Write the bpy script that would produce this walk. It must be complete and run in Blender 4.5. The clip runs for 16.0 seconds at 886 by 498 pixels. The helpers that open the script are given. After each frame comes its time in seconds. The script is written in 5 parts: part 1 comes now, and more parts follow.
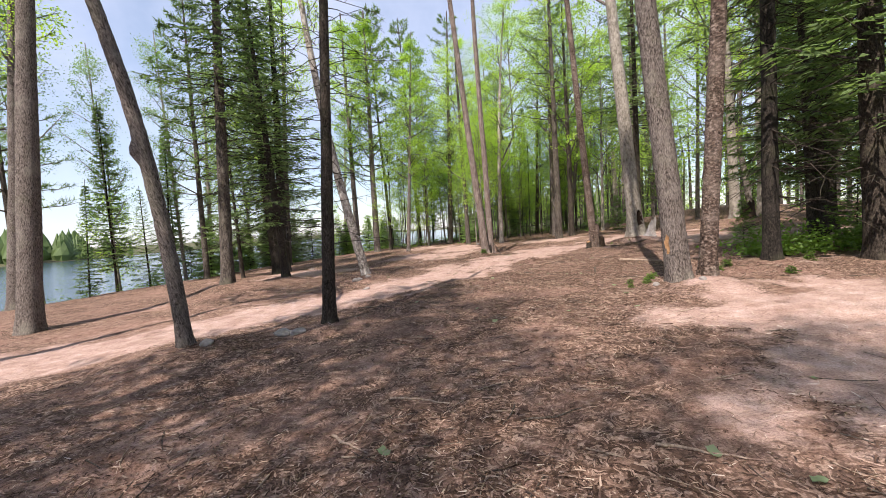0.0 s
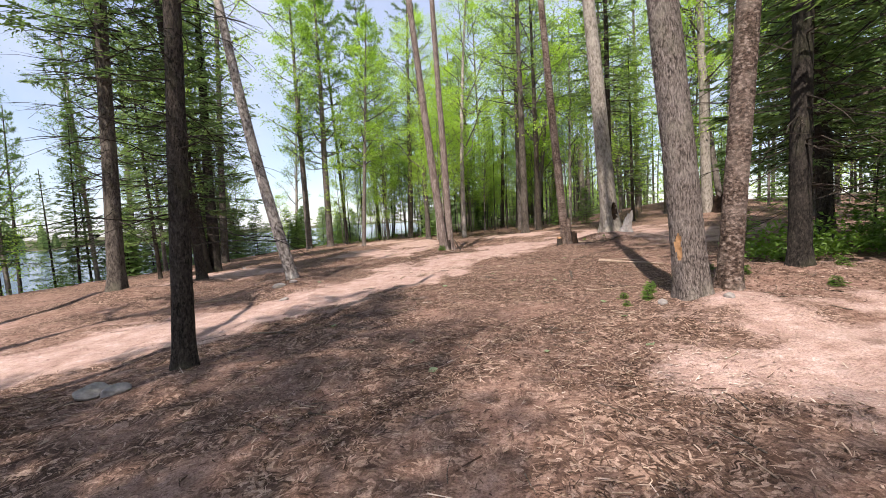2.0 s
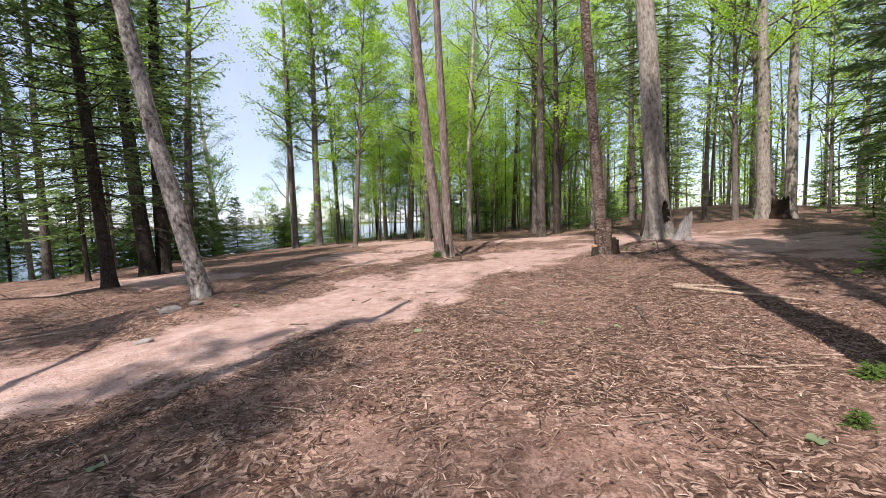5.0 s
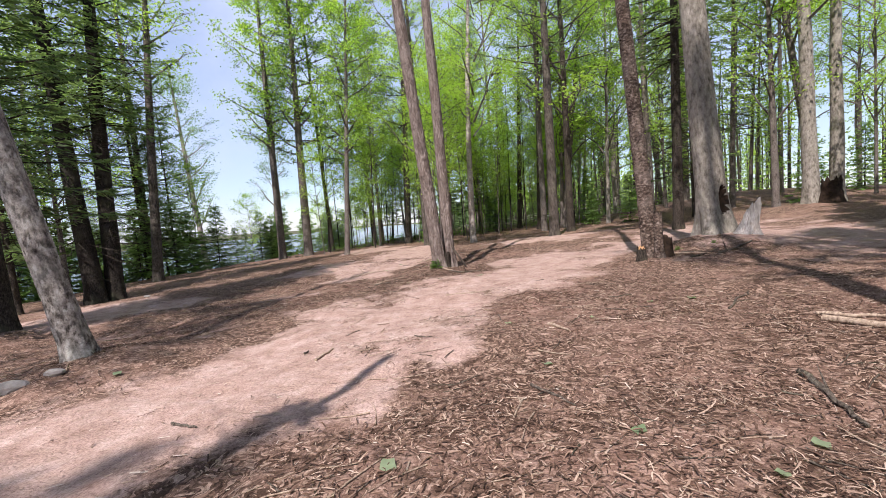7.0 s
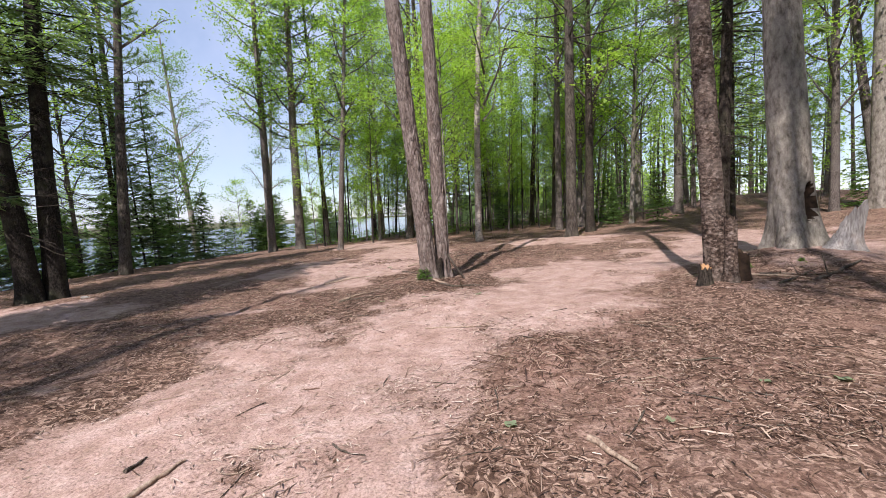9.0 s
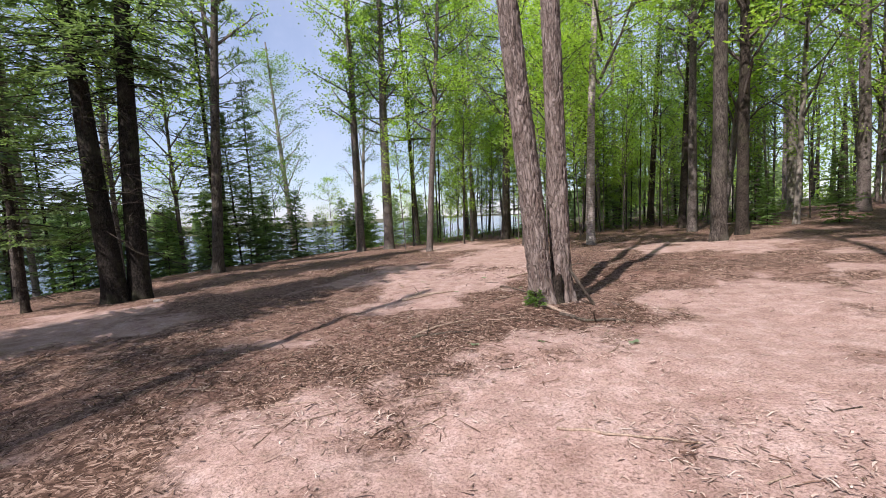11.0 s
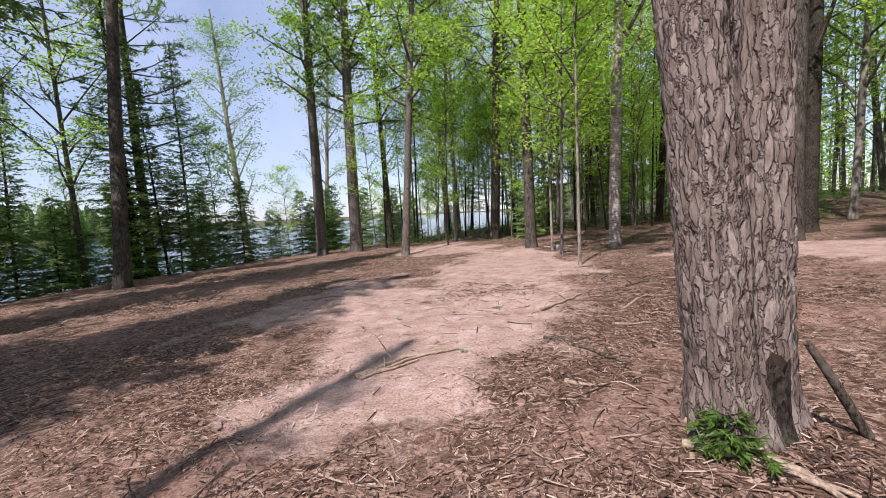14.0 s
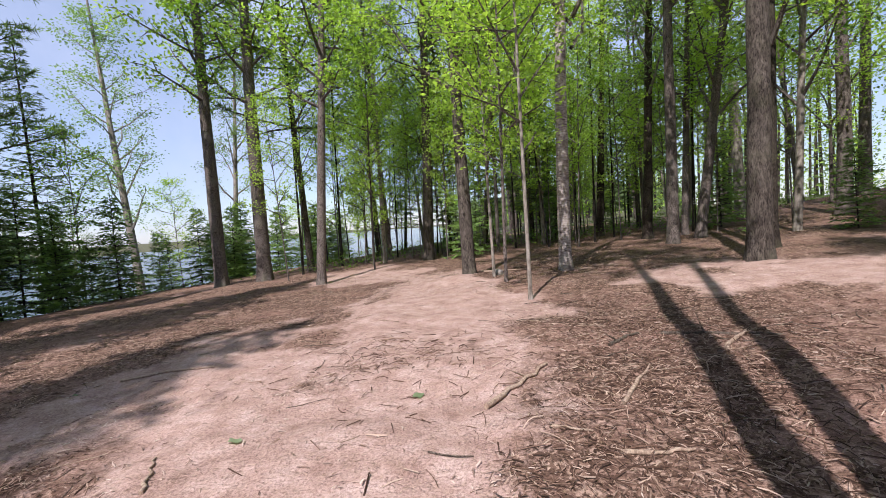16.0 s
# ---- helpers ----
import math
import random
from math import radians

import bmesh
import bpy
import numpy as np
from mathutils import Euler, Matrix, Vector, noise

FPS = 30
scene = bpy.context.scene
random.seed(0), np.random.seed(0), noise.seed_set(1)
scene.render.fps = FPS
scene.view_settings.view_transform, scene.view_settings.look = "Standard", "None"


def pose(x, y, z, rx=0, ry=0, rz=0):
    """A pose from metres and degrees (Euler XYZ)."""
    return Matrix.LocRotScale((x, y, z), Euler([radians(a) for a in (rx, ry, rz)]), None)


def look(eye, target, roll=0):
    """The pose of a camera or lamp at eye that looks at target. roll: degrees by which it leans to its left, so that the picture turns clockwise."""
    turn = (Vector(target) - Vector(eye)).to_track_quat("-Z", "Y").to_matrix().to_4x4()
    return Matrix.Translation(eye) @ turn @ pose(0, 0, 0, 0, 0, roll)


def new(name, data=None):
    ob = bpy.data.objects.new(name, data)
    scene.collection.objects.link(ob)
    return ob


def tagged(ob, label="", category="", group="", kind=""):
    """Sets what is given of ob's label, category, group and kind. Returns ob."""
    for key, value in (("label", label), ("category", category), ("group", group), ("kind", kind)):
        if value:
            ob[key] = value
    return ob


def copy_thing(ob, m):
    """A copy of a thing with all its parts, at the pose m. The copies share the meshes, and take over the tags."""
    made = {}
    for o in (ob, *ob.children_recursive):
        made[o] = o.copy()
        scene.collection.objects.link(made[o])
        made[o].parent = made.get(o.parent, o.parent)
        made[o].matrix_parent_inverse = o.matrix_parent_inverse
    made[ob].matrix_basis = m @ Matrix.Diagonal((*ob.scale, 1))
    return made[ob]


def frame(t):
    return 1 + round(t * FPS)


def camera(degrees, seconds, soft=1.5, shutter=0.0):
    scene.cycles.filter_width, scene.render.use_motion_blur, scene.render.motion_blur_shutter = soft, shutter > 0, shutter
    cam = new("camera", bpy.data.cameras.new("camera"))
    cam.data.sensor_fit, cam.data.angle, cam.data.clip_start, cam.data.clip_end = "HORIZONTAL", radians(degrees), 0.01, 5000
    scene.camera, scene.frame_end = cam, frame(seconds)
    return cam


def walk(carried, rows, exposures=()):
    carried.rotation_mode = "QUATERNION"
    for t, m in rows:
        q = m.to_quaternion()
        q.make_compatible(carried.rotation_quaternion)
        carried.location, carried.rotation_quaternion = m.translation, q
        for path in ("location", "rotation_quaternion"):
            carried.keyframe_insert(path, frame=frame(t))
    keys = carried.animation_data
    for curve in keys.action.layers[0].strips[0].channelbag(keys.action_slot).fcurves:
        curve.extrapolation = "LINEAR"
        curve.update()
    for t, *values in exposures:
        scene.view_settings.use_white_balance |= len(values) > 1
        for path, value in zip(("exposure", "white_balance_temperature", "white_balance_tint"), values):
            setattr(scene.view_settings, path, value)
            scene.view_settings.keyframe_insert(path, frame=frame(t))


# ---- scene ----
cam = camera(92.4, 16.0, 0.9)
METRES, EYE, TILT, LEAN, TURN = 20.0, 1.5, 0.0, -2.5, 0.0
ROWS = [
    (0.0, 0.0, 0.0, 0.0, -0.3, -2.89, 5.88),
    (0.5, 0.0059, 0.0291, 0.0001, -0.42, -3.11, 6.21),
    (1.0, 0.0135, 0.0592, 0.0013, -0.8, -3.44, 6.31),
    (1.5, 0.0199, 0.0901, 0.0003, -3.41, -3.94, 5.98),
    (2.0, 0.0288, 0.12, -0.0018, -4.82, -4.31, 5.52),
    (2.5, 0.0321, 0.1505, -0.0028, -5.16, -4.46, 5.44),
    (3.0, 0.0371, 0.1805, -0.0031, -5.39, -4.34, 5.78),
    (3.5, 0.0449, 0.2114, -0.0051, -5.16, -4.4, 6.45),
    (4.0, 0.0509, 0.2436, -0.0077, -4.5, -3.97, 3.17),
    (4.5, 0.0582, 0.2768, -0.0094, -3.94, -4.09, 3.28),
    (7.0, 0.0757, 0.4381, -0.0079, -3.4, -4.03, 6.53),
    (7.5, 0.0815, 0.4688, -0.0088, -3.47, -4.43, 6.53),
    (8.0, 0.0887, 0.4961, -0.0085, -3.44, -4.84, 6.75),
    (8.5, 0.0958, 0.5241, -0.0057, -2.75, -4.87, 7.32),
    (9.0, 0.1014, 0.553, -0.0051, -1.91, -4.87, 4.91),
    (9.5, 0.1058, 0.5834, -0.0062, 2.67, -4.57, 5.83),
    (10.0, 0.1016, 0.613, -0.006, 7.25, -4.0, 6.47),
    (12.5, 0.0614, 0.7675, -0.0057, 11.41, -4.14, 4.38),
    (13.0, 0.0533, 0.797, -0.0063, 9.51, -4.28, 4.33),
    (13.5, 0.0469, 0.8292, -0.0071, 8.81, -4.5, 5.88),
    (14.0, 0.0428, 0.8609, -0.007, 7.02, -4.66, 5.14),
    (14.5, 0.0438, 0.8929, -0.0066, 5.67, -4.38, 4.68),
    (15.0, 0.0442, 0.9222, -0.0063, 4.23, -3.68, 4.08),
    (15.5, 0.0482, 0.9498, -0.0054, 0.33, -3.64, 5.25),
    (16.0, 0.0541, 0.9801, -0.0031, -1.26, -3.39, 6.21),
]
walk(cam, [(t, pose(0, 0, EYE, TILT, LEAN, TURN) @ pose(METRES * x, METRES * y, METRES * z, 90 + pitch, roll, yaw)) for t, x, y, z, yaw, pitch, roll in ROWS],
     exposures=[(0.0, 0.78, 6900, 12), (4.5, 0.73, 6650, 13), (8.0, 0.58, 6420, 13), (12.0, 0.46, 6420, 16), (16.0, 0.47, 6320, 15)])

# ---------------------------------------------------------------- light
SUN_EL, SUN_DIR = 52.0, Vector((-0.454, -0.891, 0)).normalized()
world = bpy.data.worlds.new("sky")
scene.world = world
world.use_nodes = True
wt = world.node_tree
wt.nodes.clear()
sky = wt.nodes.new("ShaderNodeTexSky")
sky.sky_type = 'NISHITA'
sky.sun_disc = False
sky.sun_elevation = radians(SUN_EL)
sky.sun_rotation = math.atan2(SUN_DIR.x, SUN_DIR.y)
sky.dust_density = 0.3
sky.ozone_density = 2.5
bg = wt.nodes.new("ShaderNodeBackground")
bg.inputs["Strength"].default_value = 0.115
wo = wt.nodes.new("ShaderNodeOutputWorld")
wtc = wt.nodes.new("ShaderNodeTexCoord")
cloud = wt.nodes.new("ShaderNodeTexNoise")
cloud.inputs["Scale"].default_value, cloud.inputs["Detail"].default_value, cloud.inputs["Roughness"].default_value = 2.2, 6.0, 0.6
wt.links.new(wtc.outputs["Generated"], cloud.inputs["Vector"])
veil = wt.nodes.new("ShaderNodeMapRange")
for key, value in (("From Min", 0.38), ("From Max", 0.7), ("To Min", 0.35), ("To Max", 0.85)):
    veil.inputs[key].default_value = value
wt.links.new(cloud.outputs["Fac"], veil.inputs["Value"])
over = wt.nodes.new("ShaderNodeMix")
over.data_type = 'RGBA'
over.inputs[7].default_value = (4.4, 4.95, 6.7, 1)
wt.links.new(veil.outputs[0], over.inputs[0])
wt.links.new(sky.outputs[0], over.inputs[6])
wt.links.new(over.outputs[2], bg.inputs[0])
wt.links.new(bg.outputs[0], wo.inputs[0])

sun = new("sun", bpy.data.lights.new("sun", 'SUN'))
sun.data.energy = 5.0
sun.data.angle = radians(0.53)
sun.data.color = (1.0, 0.955, 0.90)
to_sun = Vector((SUN_DIR.x * math.cos(radians(SUN_EL)), SUN_DIR.y * math.cos(radians(SUN_EL)), math.sin(radians(SUN_EL))))
sun.matrix_world = look(to_sun * 50, (0, 0, 0))

# ---------------------------------------------------------------- materials


def material(name):
    m = bpy.data.materials.new(name)
    m.use_nodes = True
    nt = m.node_tree
    nt.nodes.clear()
    out = nt.nodes.new("ShaderNodeOutputMaterial")
    return m, nt, out


def node(nt, kind, **sets):
    n = nt.nodes.new(kind)
    for key, value in sets.items():
        if key in n.inputs:
            n.inputs[key].default_value = value
    return n


def ramp(nt, source, stops):
    r = nt.nodes.new("ShaderNodeValToRGB")
    els = r.color_ramp.elements
    while len(els) < len(stops):
        els.new(0.5)
    for el, (p, c) in zip(els, stops):
        el.position, el.color = p, (*c, 1)
    nt.links.new(source, r.inputs[0])
    return r.outputs[0]


def coords(nt, scale, source="Object"):
    tc = nt.nodes.new("ShaderNodeTexCoord")
    mp = nt.nodes.new("ShaderNodeMapping")
    mp.inputs["Scale"].default_value = scale
    nt.links.new(tc.outputs[source], mp.inputs[0])
    return mp.outputs[0]


def noise_at(nt, vec, scale, detail=4.0, rough=0.6):
    n = node(nt, "ShaderNodeTexNoise", Scale=scale, Detail=detail, Roughness=rough)
    nt.links.new(vec, n.inputs["Vector"])
    return n.outputs["Fac"]


def mix(nt, fac, a, b, how='MIX'):
    m = nt.nodes.new("ShaderNodeMix")
    m.data_type, m.blend_type = 'RGBA', how
    for socket, v in ((m.inputs[0], fac), (m.inputs[6], a), (m.inputs[7], b)):
        if isinstance(v, (int, float)):
            socket.default_value = v
        elif isinstance(v, tuple):
            socket.default_value = (*v, 1)
        else:
            nt.links.new(v, socket)
    return m.outputs[2]


def surface(nt, out, colour, rough=0.9, bump=None, strength=0.5, dist=0.02, spec=0.2):
    p = node(nt, "ShaderNodeBsdfPrincipled", Roughness=rough)
    p.inputs["Specular IOR Level"].default_value = spec
    if isinstance(colour, tuple):
        p.inputs["Base Color"].default_value = (*colour, 1)
    else:
        nt.links.new(colour, p.inputs["Base Color"])
    if bump is not None:
        b = node(nt, "ShaderNodeBump", Strength=strength, Distance=dist)
        nt.links.new(bump, b.inputs["Height"])
        nt.links.new(b.outputs[0], p.inputs["Normal"])
    nt.links.new(p.outputs[0], out.inputs[0])
    return p


def bark(name, dark, mid, light, stretch=0.22, fine=26.0, moss=0.25, bumpy=0.9, plates=58.0, depth=0.85):
    """Furrowed bark: ridges drawn out along the trunk, lichen patches and moss."""
    m, nt, out = material(name)
    v = coords(nt, (1, 1, stretch))
    ridges = noise_at(nt, v, fine, 5, 0.65)
    plain = coords(nt, (1, 1, 1))
    blotch = noise_at(nt, plain, 2.2, 4, 0.6)
    grain = noise_at(nt, plain, 60, 3, 0.6)
    crack = ramp(nt, noise_at(nt, coords(nt, (1, 1, stretch * 0.8)), plates, 4, 0.6), ((0.38, (0.14, 0.13, 0.12)), (0.5, (1, 1, 1))))
    flake = ramp(nt, noise_at(nt, coords(nt, (1, 1, min(1.0, stretch * 2.2))), plates * 1.7, 3, 0.7), ((0.36, (0.35, 0.34, 0.33)), (0.47, (1, 1, 1))))
    col = ramp(nt, ridges, ((0.32, dark), (0.5, mid), (0.72, light)))
    col = mix(nt, depth, col, crack, 'MULTIPLY')
    col = mix(nt, depth * 0.7, col, flake, 'MULTIPLY')
    crack = mix(nt, 0.4, crack, flake)
    ridges = mix(nt, 0.5, ridges, crack)
    col = mix(nt, ramp(nt, blotch, ((0.48, (0, 0, 0)), (0.72, (0.45, 0.45, 0.45)))), col, light)
    mossy = ramp(nt, noise_at(nt, plain, 1.1, 3, 0.7), ((0.52, (0, 0, 0)), (0.75, (moss, moss, moss))))
    col = mix(nt, mossy, col, (0.13, 0.15, 0.06))
    col = mix(nt, 0.35, col, ramp(nt, grain, ((0.3, (0.3, 0.3, 0.3)), (0.7, (1, 1, 1)))), 'MULTIPLY')
    surface(nt, out, col, 0.92, ridges, bumpy, 0.02)
    return m


BARK_MAPLE = bark("bark_grey_brown", (0.06, 0.046, 0.04), (0.175, 0.14, 0.126), (0.32, 0.275, 0.255), 0.3, 60)
BARK_DARK = bark("bark_dark", (0.018, 0.013, 0.010), (0.055, 0.042, 0.034), (0.125, 0.10, 0.082), 0.5, 30)
BARK_PINE = bark("bark_pine", (0.04, 0.032, 0.027), (0.108, 0.087, 0.074), (0.20, 0.17, 0.148), 0.3, 20)
BARK_PALE = bark("bark_pale_grey", (0.11, 0.09, 0.075), (0.27, 0.232, 0.2), (0.42, 0.375, 0.335), 0.45, 14, 0.2, 0.4, 12.0, 0.2)
BARK_BLACK = bark("bark_blackish", (0.010, 0.008, 0.007), (0.03, 0.024, 0.02), (0.085, 0.07, 0.06), 0.5, 30)
TWIG = bark("twig_bark", (0.06, 0.045, 0.035), (0.13, 0.10, 0.08), (0.24, 0.2, 0.17), 0.5, 30)
STICK = bark("dead_wood", (0.24, 0.16, 0.12), (0.40, 0.29, 0.22), (0.56, 0.44, 0.35), 0.5, 40, 0.0, 0.6, 50.0, 0.35)


BARK_FLAKY = bark("bark_flaky_birch", (0.028, 0.018, 0.014), (0.115, 0.076, 0.06), (0.38, 0.30, 0.265), 1.5, 16, 0.1, 0.9, 24.0, 0.8)

BARK_PEEL = bark("bark_peeling_birch", (0.08, 0.064, 0.055), (0.31, 0.265, 0.24), (0.60, 0.56, 0.52), 0.7, 14, 0.15, 1.0, 18.0, 0.75)


def plated_bark(name, dark, mid, light, plate=30.0, stretch=0.17):
    """Bark broken into narrow upright plates with dark cracks between them."""
    m, nt, out = material(name)
    base = coords(nt, (1, 1, 1))
    bend = node(nt, "ShaderNodeTexNoise", Scale=7.0, Detail=4.0, Roughness=0.65)
    nt.links.new(base, bend.inputs["Vector"])
    warp = nt.nodes.new("ShaderNodeVectorMath")
    warp.operation = 'MULTIPLY_ADD'
    nt.links.new(bend.outputs["Color"], warp.inputs[0])
    warp.inputs[1].default_value = (0.07, 0.07, 0.16)
    nt.links.new(base, warp.inputs[2])
    mp = nt.nodes.new("ShaderNodeMapping")
    mp.inputs["Scale"].default_value = (1, 1, stretch)
    nt.links.new(warp.outputs[0], mp.inputs[0])
    edge = node(nt, "ShaderNodeTexVoronoi", Scale=plate)
    edge.feature = 'DISTANCE_TO_EDGE'
    nt.links.new(mp.outputs[0], edge.inputs["Vector"])
    cell = node(nt, "ShaderNodeTexVoronoi", Scale=plate)
    nt.links.new(mp.outputs[0], cell.inputs["Vector"])
    sep = nt.nodes.new("ShaderNodeSeparateColor")
    nt.links.new(cell.outputs["Color"], sep.inputs[0])
    grain = noise_at(nt, coords(nt, (1, 1, 0.25)), 70, 5, 0.7)
    col = ramp(nt, sep.outputs[0], ((0.0, mid), (1.0, light)))
    col = mix(nt, 0.75, col, ramp(nt, grain, ((0.32, (0.35, 0.33, 0.32)), (0.62, (1.15, 1.12, 1.1)))), 'MULTIPLY')
    col = mix(nt, ramp(nt, noise_at(nt, base, 3.0, 4, 0.6), ((0.5, (0, 0, 0)), (0.7, (0.5, 0.5, 0.5)))), col, light)
    gap = nt.nodes.new("ShaderNodeMath")
    gap.operation = 'MULTIPLY_ADD'
    nt.links.new(noise_at(nt, coords(nt, (1, 1, 0.4)), 16, 4, 0.7), gap.inputs[0])
    gap.inputs[1].default_value = 0.55
    nt.links.new(edge.outputs["Distance"], gap.inputs[2])
    crack = ramp(nt, gap.outputs[0], ((0.2, (0, 0, 0)), (0.4, (1, 1, 1))))
    col = mix(nt, crack, mix(nt, ramp(nt, grain, ((0.35, (0, 0, 0)), (0.6, (1, 1, 1)))), dark, mid), col)
    surface(nt, out, col, 0.92, mix(nt, 0.35, crack, grain), 1.0, 0.025)
    return m


BARK_PLATED = plated_bark("bark_plated", (0.03, 0.021, 0.018), (0.17, 0.125, 0.11), (0.32, 0.262, 0.24))


def birch_bark():
    m, nt, out = material("bark_birch")
    bands = noise_at(nt, coords(nt, (1.6, 1.6, 5)), 5.0, 6, 0.75)
    big = noise_at(nt, coords(nt, (1, 1, 0.8)), 2.0, 4, 0.6)
    col = ramp(nt, bands, ((0.36, (0.06, 0.045, 0.04)), (0.47, (0.30, 0.25, 0.225)), (0.66, (0.5, 0.45, 0.42))))
    col = mix(nt, ramp(nt, big, ((0.5, (0, 0, 0)), (0.68, (0.8, 0.8, 0.8)))), col, (0.12, 0.092, 0.078))
    surface(nt, out, col, 0.75, bands, 0.5, 0.01)
    return m


BARK_BIRCH = birch_bark()


def wood_weathered():
    m, nt, out = material("weathered_wood")
    g = noise_at(nt, coords(nt, (1, 1, 0.15)), 40, 5, 0.6)
    b = noise_at(nt, coords(nt, (1, 1, 1)), 4, 3, 0.6)
    col = ramp(nt, g, ((0.3, (0.14, 0.12, 0.11)), (0.55, (0.30, 0.27, 0.26)), (0.8, (0.42, 0.39, 0.38))))
    col = mix(nt, ramp(nt, b, ((0.5, (0, 0, 0)), (0.8, (0.6, 0.6, 0.6)))), col, (0.22, 0.15, 0.11))
    surface(nt, out, col, 0.85, g, 0.5, 0.01)
    return m


WEATHERED = wood_weathered()


def plain_rough(name, a, b, scale, rough=0.9, bumpy=0.6):
    m, nt, out = material(name)
    n = noise_at(nt, coords(nt, (1, 1, 1)), scale, 6, 0.65)
    surface(nt, out, ramp(nt, n, ((0.3, a), (0.7, b))), rough, n, bumpy, 0.02)
    return m


ROT = plain_rough("rotten_wood", (0.012, 0.008, 0.006), (0.05, 0.03, 0.02), 12)
SPLIT_WOOD = plain_rough("split_wood", (0.22, 0.11, 0.05), (0.48, 0.28, 0.15), 14)
STONE = plain_rough("stone", (0.14, 0.12, 0.11), (0.36, 0.32, 0.30), 9)


def foliage(name, dark, light, glow, gloss=0.35, bits=0.5):
    """Leaves that let light through; each leaf has a tint of its own."""
    m, nt, out = material(name)
    geo = nt.nodes.new("ShaderNodeNewGeometry")
    info = nt.nodes.new("ShaderNodeObjectInfo")
    n = noise_at(nt, coords(nt, (1, 1, 1)), 0.5, 2, 0.5)
    add = nt.nodes.new("ShaderNodeMath")
    add.operation = 'MULTIPLY_ADD'
    nt.links.new(geo.outputs["Random Per Island"], add.inputs[0])
    add.inputs[1].default_value = bits
    nt.links.new(n, add.inputs[2])
    sub = nt.nodes.new("ShaderNodeMath")
    sub.operation = 'MULTIPLY_ADD'
    nt.links.new(info.outputs["Random"], sub.inputs[0])
    sub.inputs[1].default_value = 0.55
    nt.links.new(add.outputs[0], sub.inputs[2])
    col = ramp(nt, sub.outputs[0], ((0.5, dark), (1.3, light)))
    d = node(nt, "ShaderNodeBsdfPrincipled", Roughness=0.5)
    d.inputs["Specular IOR Level"].default_value = gloss
    nt.links.new(col, d.inputs["Base Color"])
    t = nt.nodes.new("ShaderNodeBsdfTranslucent")
    nt.links.new(mix(nt, 1.0, col, glow, 'MULTIPLY'), t.inputs["Color"])
    ms = node(nt, "ShaderNodeMixShader", Fac=0.5)
    nt.links.new(d.outputs[0], ms.inputs[1])
    nt.links.new(t.outputs[0], ms.inputs[2])
    nt.links.new(ms.outputs[0], out.inputs[0])
    return m


LEAF_MAPLE = foliage("leaf_maple", (0.07, 0.145, 0.03), (0.31, 0.45, 0.085), (1.9, 1.9, 1.0))
LEAF_POPLAR = foliage("leaf_poplar", (0.09, 0.155, 0.05), (0.22, 0.33, 0.12), (1.3, 1.4, 0.8))
NEEDLE_FIR = foliage("needle_fir", (0.05, 0.085, 0.036), (0.17, 0.235, 0.10), (1.3, 1.4, 0.8), 0.25)
NEEDLE_YOUNG = foliage("needle_young_fir", (0.075, 0.14, 0.05), (0.24, 0.35, 0.125), (1.4, 1.5, 0.8), 0.25)
NEEDLE_PINE = foliage("needle_pine", (0.06, 0.11, 0.042), (0.19, 0.27, 0.11), (1.1, 1.2, 0.7), 0.25)
LEAF_LOW = foliage("leaf_low_plant", (0.04, 0.085, 0.02), (0.13, 0.215, 0.045), (1.4, 1.5, 0.7))
LEAF_PALE = foliage("leaf_dropped", (0.12, 0.19, 0.08), (0.30, 0.36, 0.22), (0.8, 0.9, 0.6))


def cells(nt, scale, count, stops):
    """Chip-shaped cells, each with a tone of its own: colour and relief."""
    warp = nt.nodes.new("ShaderNodeVectorMath")
    warp.operation = 'MULTIPLY_ADD'
    n = node(nt, "ShaderNodeTexNoise", Scale=2.6, Detail=3.0, Roughness=0.6)
    base = coords(nt, (1, 1, 1))
    nt.links.new(base, n.inputs["Vector"])
    nt.links.new(n.outputs["Color"], warp.inputs[0])
    warp.inputs[1].default_value = (0.5, 0.5, 0.0)
    nt.links.new(base, warp.inputs[2])
    mp = nt.nodes.new("ShaderNodeMapping")
    mp.inputs["Scale"].default_value = scale
    nt.links.new(warp.outputs[0], mp.inputs[0])
    vor = node(nt, "ShaderNodeTexVoronoi", Scale=count)
    nt.links.new(mp.outputs[0], vor.inputs["Vector"])
    sep = nt.nodes.new("ShaderNodeSeparateColor")
    nt.links.new(vor.outputs["Color"], sep.inputs[0])
    return ramp(nt, sep.outputs[0], stops), sep.outputs[1]


